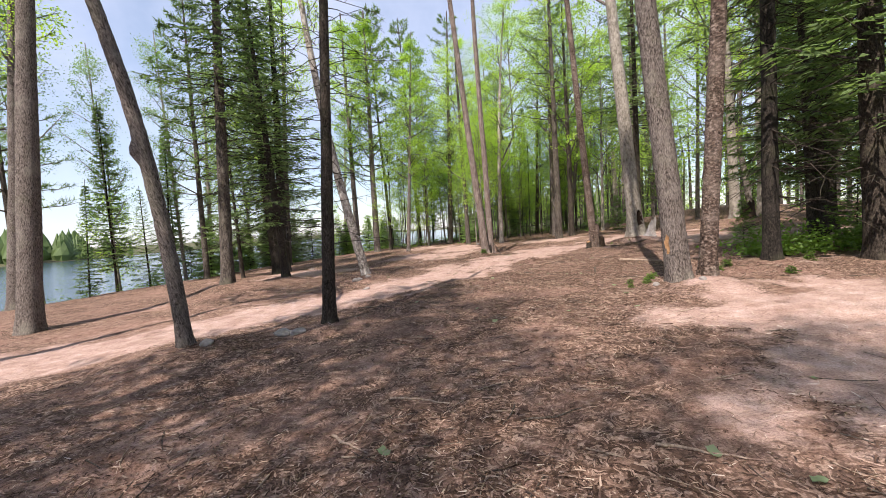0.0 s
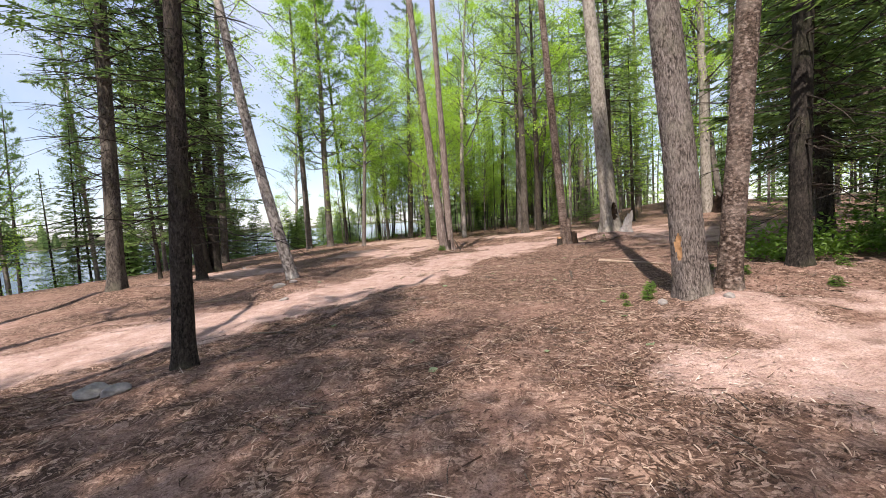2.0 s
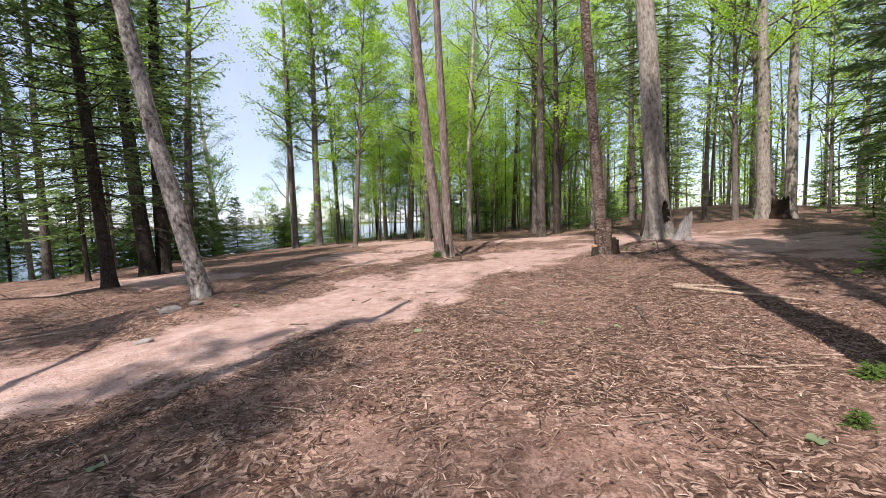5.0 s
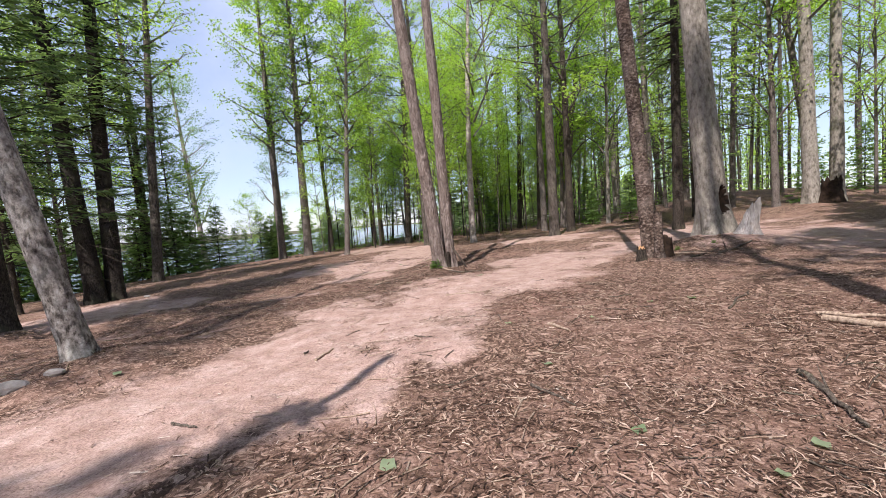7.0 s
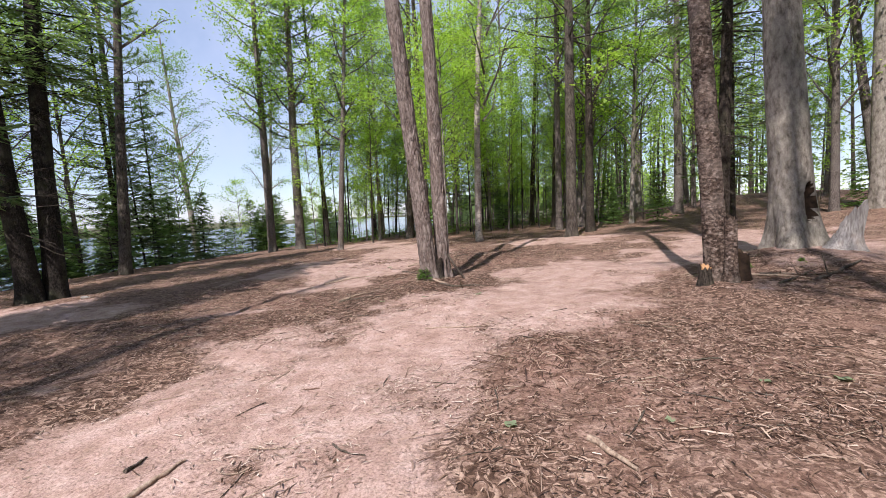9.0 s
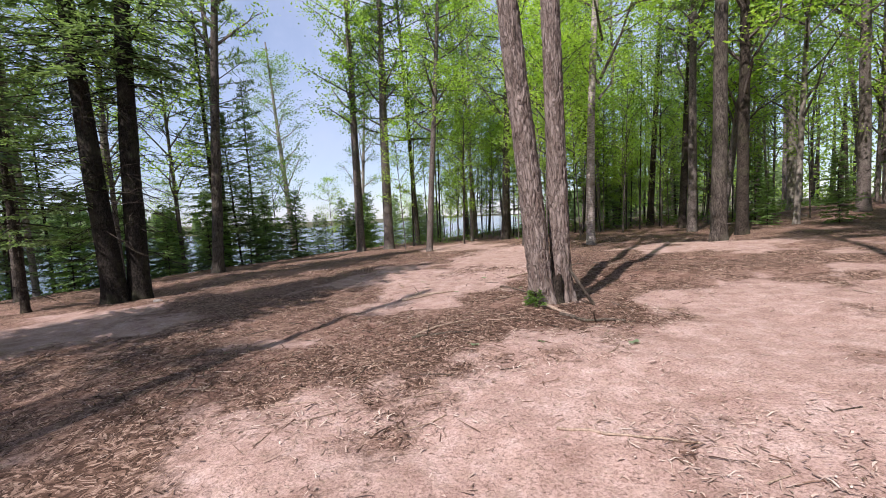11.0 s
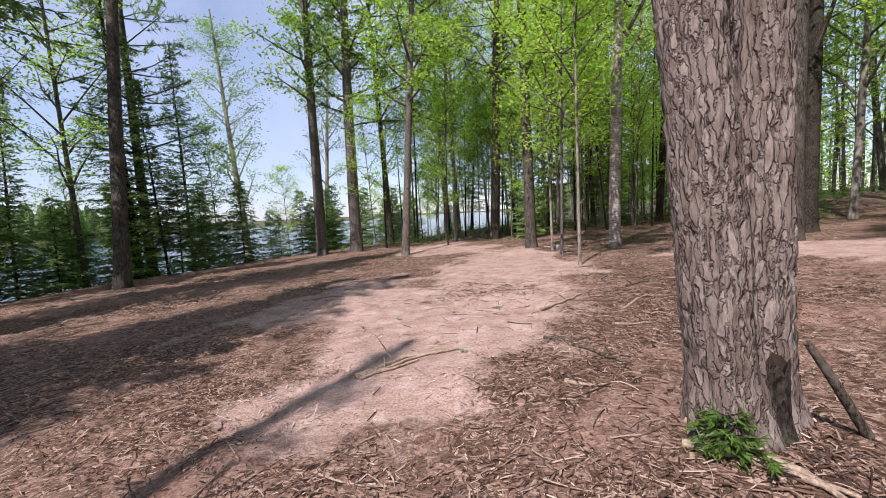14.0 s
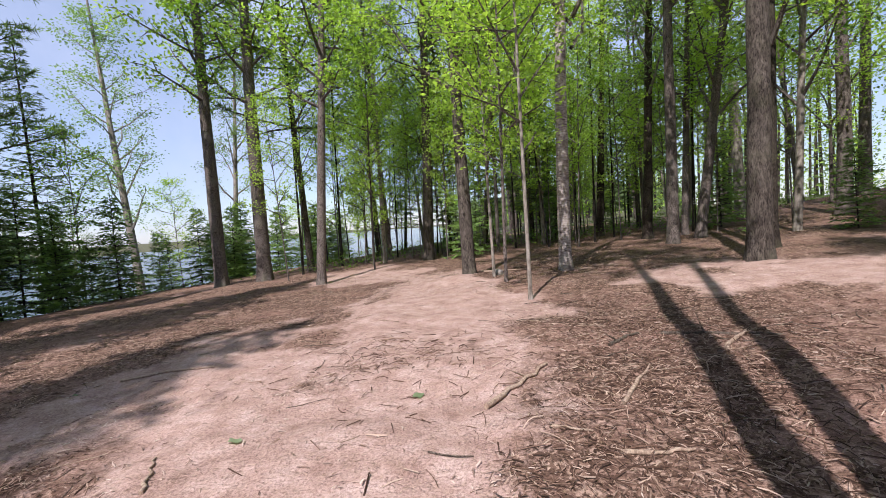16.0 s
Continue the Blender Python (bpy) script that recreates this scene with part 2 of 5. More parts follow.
def soil():
    """Shredded mulch over reddish earth; pale packed soil paints the trodden trail and sunlit ground."""
    m, nt, out = material("soil")
    v = coords(nt, (1, 1, 1))
    mid = noise_at(nt, v, 5.0, 6, 0.7)
    fine = noise_at(nt, v, 55, 5, 0.75)
    pick = ramp(nt, noise_at(nt, v, 9.0, 4, 0.7), ((0.47, (0, 0, 0)), (0.53, (1, 1, 1))))
    tones = ((0.0, (0.035, 0.02, 0.014)), (0.4, (0.10, 0.06, 0.044)), (0.72, (0.23, 0.148, 0.115)), (0.93, (0.40, 0.285, 0.23)))
    ca, ha = cells(nt, (1, 0.22, 1), 62, tones)
    cb, hb = cells(nt, (0.25, 1, 1), 54, tones)
    mulch = mix(nt, pick, ca, cb)
    relief = mix(nt, pick, ha, hb)
    mulch = mix(nt, 0.7, mulch, ramp(nt, fine, ((0.36, (0.35, 0.31, 0.29)), (0.6, (1.25, 1.2, 1.17)))), 'MULTIPLY')
    # reddish earth between the heaps of mulch
    earth = ramp(nt, mid, ((0.3, (0.12, 0.066, 0.05)), (0.48, (0.27, 0.165, 0.132)), (0.7, (0.43, 0.295, 0.25))))
    earth = mix(nt, 0.85, earth, ramp(nt, fine, ((0.34, (0.3, 0.25, 0.23)), (0.58, (1.12, 1.09, 1.07)))), 'MULTIPLY')
    where = mix(nt, 0.5, noise_at(nt, v, 1.4, 5, 0.7), noise_at(nt, v, 0.45, 3, 0.5))
    col = mix(nt, ramp(nt, where, ((0.40, (0.12, 0.12, 0.12)), (0.53, (0.95, 0.95, 0.95)))), earth, mulch)
    # where feet have worn the litter away, and sunlit ground painted pale: packed earth with a few trodden chips
    pack = noise_at(nt, v, 3.0, 6, 0.7)
    bare = ramp(nt, pack, ((0.3, (0.29, 0.185, 0.155)), (0.5, (0.44, 0.305, 0.268)), (0.7, (0.57, 0.43, 0.395))))
    bare = mix(nt, 0.9, bare, ramp(nt, fine, ((0.33, (0.40, 0.34, 0.31)), (0.56, (1.1, 1.08, 1.07)))), 'MULTIPLY')
    bare = mix(nt, ramp(nt, noise_at(nt, v, 11.0, 4, 0.7), ((0.5, (0, 0, 0)), (0.62, (0.45, 0.45, 0.45)))), bare, mix(nt, 0.45, mulch, (0.55, 0.40, 0.33)))
    worn_lit = nt.nodes.new("ShaderNodeAttribute")
    worn_lit.attribute_name = "worn_lit"
    ragged = nt.nodes.new("ShaderNodeMath")
    ragged.operation = 'MULTIPLY_ADD'
    nt.links.new(noise_at(nt, v, 7.0, 6, 0.8), ragged.inputs[0])
    ragged.inputs[1].default_value = 0.9
    nt.links.new(worn_lit.outputs["Fac"], ragged.inputs[2])
    col = mix(nt, ramp(nt, ragged.outputs[0], ((0.72, (0, 0, 0)), (1.1, (0.92, 0.92, 0.92)))), col, bare)
    hgt = mix(nt, 0.5, mix(nt, 0.5, fine, mid), relief)
    surface(nt, out, col, 0.95, hgt, 0.9, 0.03, 0.1)
    return m


SOIL = soil()

FLOOR = plain_rough("forest_floor", (0.055, 0.06, 0.03), (0.14, 0.13, 0.07), 1.5)


def chip_stuff(name, stops):
    m, nt, out = material(name)
    geo = nt.nodes.new("ShaderNodeNewGeometry")
    info = nt.nodes.new("ShaderNodeObjectInfo")
    add = nt.nodes.new("ShaderNodeMath")
    add.operation = 'ADD'
    nt.links.new(geo.outputs["Random Per Island"], add.inputs[0])
    nt.links.new(info.outputs["Random"], add.inputs[1])
    fr = nt.nodes.new("ShaderNodeMath")
    fr.operation = 'FRACT'
    nt.links.new(add.outputs[0], fr.inputs[0])
    grain = noise_at(nt, coords(nt, (1, 1, 1)), 90, 3, 0.6)
    col = ramp(nt, fr.outputs[0], stops)
    col = mix(nt, 0.5, col, ramp(nt, grain, ((0.3, (0.5, 0.5, 0.5)), (0.7, (1.1, 1.1, 1.1)))), 'MULTIPLY')
    surface(nt, out, col, 0.85, grain, 0.3, 0.004)
    return m


CHIP = chip_stuff("wood_chip", ((0.0, (0.045, 0.025, 0.018)), (0.45, (0.13, 0.075, 0.056)), (0.74, (0.27, 0.172, 0.135)), (0.92, (0.46, 0.335, 0.27)), (1.0, (0.60, 0.49, 0.42))))
SHRED = chip_stuff("bark_shred", ((0.0, (0.045, 0.025, 0.018)), (0.5, (0.13, 0.074, 0.053)), (0.8, (0.27, 0.17, 0.128)), (1.0, (0.50, 0.37, 0.295))))


CHIP_TROD = chip_stuff("trodden_chip", ((0.0, (0.17, 0.105, 0.082)), (0.4, (0.36, 0.25, 0.205)), (0.8, (0.52, 0.39, 0.33)), (1.0, (0.64, 0.53, 0.46))))


def water_mat():
    m, nt, out = material("lake_water")
    w = noise_at(nt, coords(nt, (1, 2.5, 1)), 0.9, 5, 0.6)
    surface(nt, out, (0.03, 0.055, 0.08), 0.12, w, 0.35, 0.15, 0.5)
    return m


WATER = water_mat()

# ---------------------------------------------------------------- mesh building
RNG = np.random.default_rng(7)


class Buf:
    """Gathers vertices and faces, part by part, and links them as one mesh object."""

    def __init__(self):
        self.v, self.f, self.n = [], [], 0

    def add(self, verts, faces, mat=0):
        verts, faces = np.asarray(verts, float).reshape(-1, 3), np.asarray(faces, int)
        self.v.append(verts)
        self.f.append((faces + self.n, mat))
        self.n += len(verts)

    def mesh(self, name, mats, smooth=True):
        me = bpy.data.meshes.new(name)
        v = np.concatenate(self.v)
        me.vertices.add(len(v))
        me.vertices.foreach_set("co", v.astype(np.float32).ravel())
        idx = np.concatenate([f.ravel() for f, _ in self.f])
        tot = np.concatenate([np.full(len(f), f.shape[1]) for f, _ in self.f])
        mat = np.concatenate([np.full(len(f), m) for f, m in self.f])
        me.loops.add(len(idx))
        me.loops.foreach_set("vertex_index", idx.astype(np.int32))
        me.polygons.add(len(tot))
        me.polygons.foreach_set("loop_start", np.concatenate([[0], np.cumsum(tot)[:-1]]).astype(np.int32))
        me.polygons.foreach_set("material_index", mat.astype(np.int32))
        me.polygons.foreach_set("use_smooth", np.full(len(tot), smooth))
        for m in mats:
            me.materials.append(m)
        me.update(calc_edges=True)
        me.validate()
        return me


def part(name, data, parent, m=None, label=""):
    ob = new(name, data)
    ob.parent = parent
    if m is not None:
        ob.matrix_basis = m
    return tagged(ob, label)


def unit(a):
    return a / np.maximum(np.linalg.norm(a, axis=-1, keepdims=True), 1e-9)


def hash01(i, j, k, seed):
    h = (i * 374761393 + j * 668265263 + k * 2147483647 + seed * 1274126177) & 0xFFFFFFFF
    h = ((h ^ (h >> 13)) * 1103515245) & 0xFFFFFFFF
    return ((h ^ (h >> 16)) & 0xFFFF) / 65535.0


def vnoise(x, y, z=0.0, seed=0):
    """Smooth value noise in 0..1 on arrays."""
    x, y, z = np.broadcast_arrays(np.asarray(x, float), y, z)
    i, j, k = (np.floor(a).astype(np.int64) for a in (x, y, z))
    u, v, w = ((a - b) for a, b in ((x, i), (y, j), (z, k)))
    u, v, w = (t * t * (3 - 2 * t) for t in (u, v, w))
    r = 0.0
    for a in (0, 1):
        for b in (0, 1):
            for c in (0, 1):
                r = r + hash01(i + a, j + b, k + c, seed) * (u if a else 1 - u) * (v if b else 1 - v) * (w if c else 1 - w)
    return r


def tube(buf, pts, radii, seg=6, mat=0, cap=True):
    """A tube along a line of points."""
    pts = np.asarray(pts, float)
    radii = np.broadcast_to(np.asarray(radii, float), (len(pts),))
    tang = unit(np.gradient(pts, axis=0))
    ref = np.array([0.31, 0.17, 0.93]) if abs(tang[0][2]) < 0.8 else np.array([0.95, 0.2, 0.1])
    s = unit(np.cross(tang, ref))
    t = np.cross(tang, s)
    a = np.linspace(0, 2 * np.pi, seg, endpoint=False)
    ring = pts[:, None] + radii[:, None, None] * (np.cos(a)[None, :, None] * s[:, None] + np.sin(a)[None, :, None] * t[:, None])
    n = len(pts)
    i, j = np.meshgrid(np.arange(n - 1), np.arange(seg), indexing="ij")
    k = (j + 1) % seg
    f = np.stack([i * seg + j, i * seg + k, (i + 1) * seg + k, (i + 1) * seg + j], -1).reshape(-1, 4)
    buf.add(ring.reshape(-1, 3), f, mat)
    if cap and seg > 3:
        buf.add(ring[-1], [list(range(seg))], mat)
        buf.add(ring[0], [list(range(seg))[::-1]], mat)


# ---------------------------------------------------------------- lie of the land
SLOPE = 0.0436
BANK_Y = [-60, 0, 15, 24, 30, 35, 40, 46, 55, 80, 140]
BANK_X = [-24, -21, -18, -14.5, -12.3, -10.2, -7.6, -3.5, 2, 10, 30]
# mounds: x, y, height, width
MOUNDS = [(-3.8, 6.1, 0.19, 1.0), (-2.0, 7.1, 0.08, 1.0), (-2.5, 13.9, 0.24, 1.3), (4.5, 7.7, 0.15, 1.2), (6.5, 8.6, 0.15, 1.2), (8.3, 17.9, 0.36, 1.5),
          (6.1, 16.9, 0.14, 1.0), (2.05, 19.5, 0.13, 0.9), (3.2, 14.9, 0.10, 0.35), (1.9, 30.4, 0.12, 1.0), (1.7, 22.3, 0.10, 0.4), (17.4, 25.2, 0.3, 2.0), (-7.6, 14.8, 0.3, 1.7), (-6.45, 17.2, 0.12, 1.3), (-8.8, 23.2, -0.12, 2.2),
          (2.6, 24.6, 0.07, 0.8), (1.0, 20.3, 0.05, 0.7), (0.2, 24.9, 0.05, 0.8), (25.0, 39.0, 0.9, 8.3), (3.9, 23.3, 0.08, 1.6)]


def height(x, y, fine=True):
    x, y = np.asarray(x, float), np.asarray(y, float)
    z = SLOPE * np.clip(x, -40, 45)
    r = (vnoise(x * 0.45, y * 0.45, 0, 3) - 0.5) * 0.10 + (vnoise(x * 1.3, y * 1.3, 0, 4) - 0.5) * 0.07
    if fine:
        r = r + (vnoise(x * 3.7, y * 3.7, 0, 5) - 0.5) * 0.035 + (vnoise(x * 8, y * 8, 0, 6) - 0.5) * 0.018
    z = z + r
    for a, b, h, w in MOUNDS:
        z = z + h * np.exp(-((x - a) ** 2 + (y - b) ** 2) / (2 * (0.6 * w) ** 2))
    d = np.interp(y, BANK_Y, BANK_X) - x
    s = np.clip(d / 11.0, 0, 1)
    z = z - 3.0 * s * s * (3 - 2 * s)
    far = np.clip((d - 105) / 90.0, 0, 1)
    return z + far * far * 5.0


def axis(lo, hi, step, reach, grow=1.16):
    a = list(np.arange(lo, hi + step / 2, step))
    s = step
    while a[-1] < reach:
        s *= grow
        a.append(a[-1] + s)
    s = step
    while a[0] > -reach:
        s *= grow
        a.insert(0, a[0] - s)
    return np.array(a)


# the worn trail along the sunlit strip: its line, and pale places beside it, bare and sunlit
TRAIL = [(-14, 0), (-9, 4.2), (-5.6, 7.6), (-3.0, 10.0), (-0.6, 12.5), (1.1, 14.6), (2.0, 16.6), (3.3, 18.2), (4.9, 19.5), (8.0, 20.6)]
TRAIL_ON = [(0.1, 21.2), (0.7, 24), (1.2, 27), (0.6, 31), (-2, 35)]
BARE_SUNNY = [(3.6, 17.6, 0.9), (5.2, 19.9, 1.2), (4.6, 5.0, 1.3), (5.6, 6.2, 0.6), (3.0, 3.0, 0.8), (-6.5, 19.5, 1.4), (11.5, 17.5, 2.2), (10.5, 22.5, 1.8), (6.8, 26.4, 1.4), (-1.6, 24.5, 1.4), (9.4, 21.4, 1.4)]


# thick mulch, also laid to darken ground where shade falls: x, y, reach
MULCH_SHADE = [(4.1, 23.1, 1.7), (3.2, 21.6, 1.0), (5.6, 24.6, 1.3), (4.4, 12.2, 1.7), (3.4, 14.3, 0.8), (1.2, 8.2, 2.0), (0.6, 3.6, 1.6), (1.5, 20.4, 0.5), (2.6, 10.4, 1.4), (-2.6, 6.2, 1.0), (1.2, 18.6, 0.9), (3.3, 18.6, 0.8)]


def bare_lit(x, y):
    """Over 0.5 where the soil is bare, with sunlit ground painted in as bare."""
    d = np.full(np.shape(x), 99.0)
    for (ax, ay), (bx, by) in list(zip(TRAIL[:-1], TRAIL[1:])) + list(zip(TRAIL_ON[:-1], TRAIL_ON[1:])):
        t = np.clip(((x - ax) * (bx - ax) + (y - ay) * (by - ay)) / ((bx - ax) ** 2 + (by - ay) ** 2), 0, 1)
        d = np.minimum(d, np.hypot(x - ax - t * (bx - ax), y - ay - t * (by - ay)))
    b = np.maximum(1.0 - d / 2.1, -0.1)
    for cx, cy, r in BARE_SUNNY:
        b = np.maximum(b, 1.0 - np.hypot(x - cx, y - cy) / (2 * r))
    for cx, cy, r in MULCH_SHADE:
        b = b - 0.6 * np.exp(-((x - cx) ** 2 + (y - cy) ** 2) / (r * r))
    return b + (vnoise(x * 1.1, y * 1.1, 0, 31) - 0.45) * 0.85 + (vnoise(x * 3.5, y * 3.5, 0, 32) - 0.5) * 0.5


def build_ground():
    xs, ys = axis(-7, 9, 0.11, 3000), axis(0.5, 31, 0.11, 3000)
    gx, gy = np.meshgrid(xs, ys, indexing="ij")
    gz = height(gx, gy)
    nx, ny = gx.shape
    i, j = np.meshgrid(np.arange(nx - 1), np.arange(ny - 1), indexing="ij")
    f = np.stack([i * ny + j, (i + 1) * ny + j, (i + 1) * ny + j + 1, i * ny + j + 1], -1).reshape(-1, 4)
    cx, cy = ((g[:-1, :-1] + g[1:, 1:]).ravel() / 2 for g in (gx, gy))
    wild = np.hypot(cx - 4, cy - 16) > 42
    b = Buf()
    b.add(np.stack([gx, gy, gz], -1), f[~wild])
    b.f.append((f[wild], 1))
    me = b.mesh("ground", [SOIL, FLOOR])
    wear_lit = me.attributes.new("worn_lit", 'FLOAT', 'POINT')
    wear_lit.data.foreach_set("value", np.clip(bare_lit(gx.ravel(), gy.ravel()), 0, 1).astype(np.float32))
    ob = new("ground", me)
    return tagged(ob, "reddish brown forest soil strewn with mulched wood", "ground", kind="structure")


ground = build_ground()
WATER_Z = -2.55


def build_lake():
    b = Buf()
    xs, ys = axis(-60, 10, 5, 900, 1.3), axis(0, 100, 5, 900, 1.3)
    gx, gy = np.meshgrid(xs[xs < 20], ys, indexing="ij")
    nx, ny = gx.shape
    i, j = np.meshgrid(np.arange(nx - 1), np.arange(ny - 1), indexing="ij")
    f = np.stack([i * ny + j, (i + 1) * ny + j, (i + 1) * ny + j + 1, i * ny + j + 1], -1).reshape(-1, 4)
    b.add(np.stack([gx, gy, np.full_like(gx, WATER_Z)], -1), f)
    return tagged(new("water", b.mesh("water", [WATER])), "blue lake water with small ripples", "lake", kind="structure")


build_lake()

# ---------------------------------------------------------------- trees


def leaves(buf, c, size, flat=0.5, wide=0.62, mat=0):
    """One folded leaf at each centre."""
    n = len(c)
    a = RNG.normal(size=(n, 3))
    a[:, 2] *= flat
    a = unit(a)
    up = unit(RNG.normal(size=(n, 3)) * 0.55 + np.array([0, 0, 1.0]))
    b = unit(np.cross(up, a))
    nn = np.cross(a, b)
    l = (size * RNG.uniform(0.65, 1.3, n))[:, None]
    w = l * wide
    v = np.stack([c - a * l * 0.5, c + b * w * 0.5 + nn * w * 0.18, c + a * l * 0.5 - np.array([0, 0, 0.12]) * l, c - b * w * 0.5 + nn * w * 0.18], 1)
    k = np.arange(n)[:, None] * 4
    buf.add(v, k + np.arange(4), mat)


def needles(buf, c, d, length, width, mat=0):
    """Narrow pointed blades from c along d."""
    n = len(c)
    side = unit(np.cross(d, unit(RNG.normal(size=(n, 3)) * 0.5 + np.array([0, 0, 1.0]))))
    l = (length * RNG.uniform(0.7, 1.3, n))[:, None]
    v = np.stack([c + side * width * 0.5, c + d * l, c - side * width * 0.5], 1)
    buf.add(v, np.arange(n)[:, None] * 3 + np.arange(3), mat)


def rising(start, az, elev, length, bend, n=5, wob=0.06):
    """A limb's line: out along az, bending by bend (up if positive)."""
    s = np.linspace(0, 1, n)[:, None]
    out = np.array([math.cos(az), math.sin(az), 0])
    p = np.array(start) + out * length * math.cos(elev) * s + np.array([0, 0, 1.0]) * length * (math.sin(elev) * s + bend * s * s)
    p[1:-1] += RNG.normal(size=(n - 2, 3)) * wob * length * 0.4
    return p


def broadleaf_crown(base, top, radius, limbs, size, per, leafmat_name, r_trunk, secs=6, elev=(20, 55)):
    """Limbs and leaves round an upright axis: two meshes."""
    lb, lv = Buf(), Buf()
    cent = []
    for q in range(limbs):
        u = (q + RNG.uniform(0, 0.9)) / limbs
        z = base + (top - base) * u ** 0.9 * 0.96
        prof = math.sin(math.pi * min(1, 0.22 + 0.78 * u)) ** 0.7 * 0.9 + 0.12
        L = radius * prof * RNG.uniform(0.6, 1.25)
        az = q * 2.399 + RNG.uniform(-0.5, 0.5)
        el = radians(RNG.uniform(*elev))
        p = rising((0, 0, z), az, el, L, RNG.uniform(-0.1, 0.25), 6)
        r = max(0.012, r_trunk * 0.30 * (1 - u) + 0.012)
        tube(lb, p[::2] if len(p) > 6 else p[[0, 2, 4, 5]], np.linspace(r, 0.006, 4), 4, 0, False)
        for s in range(secs):
            f = 0.28 + 0.72 * (s + RNG.uniform(0, 1)) / secs
            st = p[0] * 0 + np.array([np.interp(f * 5, range(6), p[:, i]) for i in range(3)])
            sl = L * RNG.uniform(0.22, 0.45) * (1.15 - f * 0.5)
            sp = rising(st, az + RNG.choice((-1, 1)) * RNG.uniform(0.4, 1.3), radians(RNG.uniform(-10, 45)), sl, RNG.uniform(-0.25, 0.15), 4)
            tube(lb, sp[[0, 2, 3]], np.linspace(r * 0.35, 0.003, 3), 3, 0, False)
            for g in np.linspace(0.35, 1.05, 4):
                cent.append(np.array([np.interp(g * 3, range(4), sp[:, i]) for i in range(3)]))
    cent = np.array(cent)
    spread = np.repeat(cent, per, 0)
    spread = spread + RNG.normal(size=spread.shape) * np.array([0.2, 0.2, 0.12]) * (1 + radius * 0.12)
    leaves(lv, spread, size)
    return lb, lv


def fir_crown(base, top, reach, levels, per, dense=1.0, dead=0, blade=0.2, dead_top=None):
    """Whorled boughs with flat sprays; dead: bare snapped twigs under the live ones."""
    lb, lv = Buf(), Buf()
    for q in range(levels):
        u = q / levels
        z = base + (top - base) * u
        L0 = reach * (1 - u) ** 0.85 + 0.12
        for b in range(per):
            az = b * 2 * math.pi / per + q * 1.1 + RNG.uniform(-0.35, 0.35)
            L = L0 * RNG.uniform(0.55, 1.15)
            el = radians(-14 + 45 * u + RNG.uniform(-8, 8))
            p = rising((0, 0, z + RNG.uniform(-0.1, 0.1)), az, el, L, 0.14, 5, 0.03)
            tube(lb, p[[0, 2, 4]], np.linspace(0.012 + 0.008 * L, 0.003, 3), 3, 0, False)
            m = max(5, int(L * 9 * dense))
            f = RNG.uniform(0.12, 1.0, m)
            pts = np.stack([np.interp(f * 4, range(5), p[:, i]) for i in range(3)], 1)
            sgn = RNG.choice((-1, 1), m)
            ang = az + sgn * RNG.uniform(0.5, 1.1, m)
            sl = L * 0.42 * (1.15 - f) + 0.10
            d = np.stack([np.cos(ang), np.sin(ang), RNG.uniform(-0.35, 0.05, m)], 1)
            d = unit(d)
            ks = 5
            for g in range(ks):
                cc = pts + d * (sl * (g + 0.2) / ks)[:, None]
                turn = RNG.uniform(-0.75, 0.75, m)
                dd = np.stack([np.cos(ang + turn), np.sin(ang + turn), d[:, 2] - 0.1 + RNG.normal(size=m) * 0.12], 1)
                needles(lv, cc, unit(dd), blade * 1.15, blade * 0.42)
            needles(lv, p[-1:] * np.ones((2, 1)), unit(np.repeat(p[-1:] - p[-2:-1], 2, 0) + RNG.normal(size=(2, 3)) * 0.2), blade * 1.3, blade * 0.26)
    for q in range(dead):
        z = RNG.uniform(1.3, dead_top or base + 1.5)
        az = RNG.uniform(0, 6.28)
        L = RNG.uniform(0.5, 2.5)
        p = rising((0, 0, z), az, radians(RNG.uniform(-25, 15)), L, RNG.uniform(-0.25, 0.05), 6, 0.05)
        tube(lb, p, np.linspace(0.015, 0.003, 6), 3, 0, False)
        for s in range(3):
            k = RNG.integers(2, 5)
            sp = rising(p[k], az + RNG.choice((-1, 1)) * RNG.uniform(0.4, 0.9), radians(RNG.uniform(-30, 10)), L * 0.3, -0.1, 3)
            tube(lb, sp, (0.007, 0.005, 0.002), 3, 0, False)
    return lb, lv


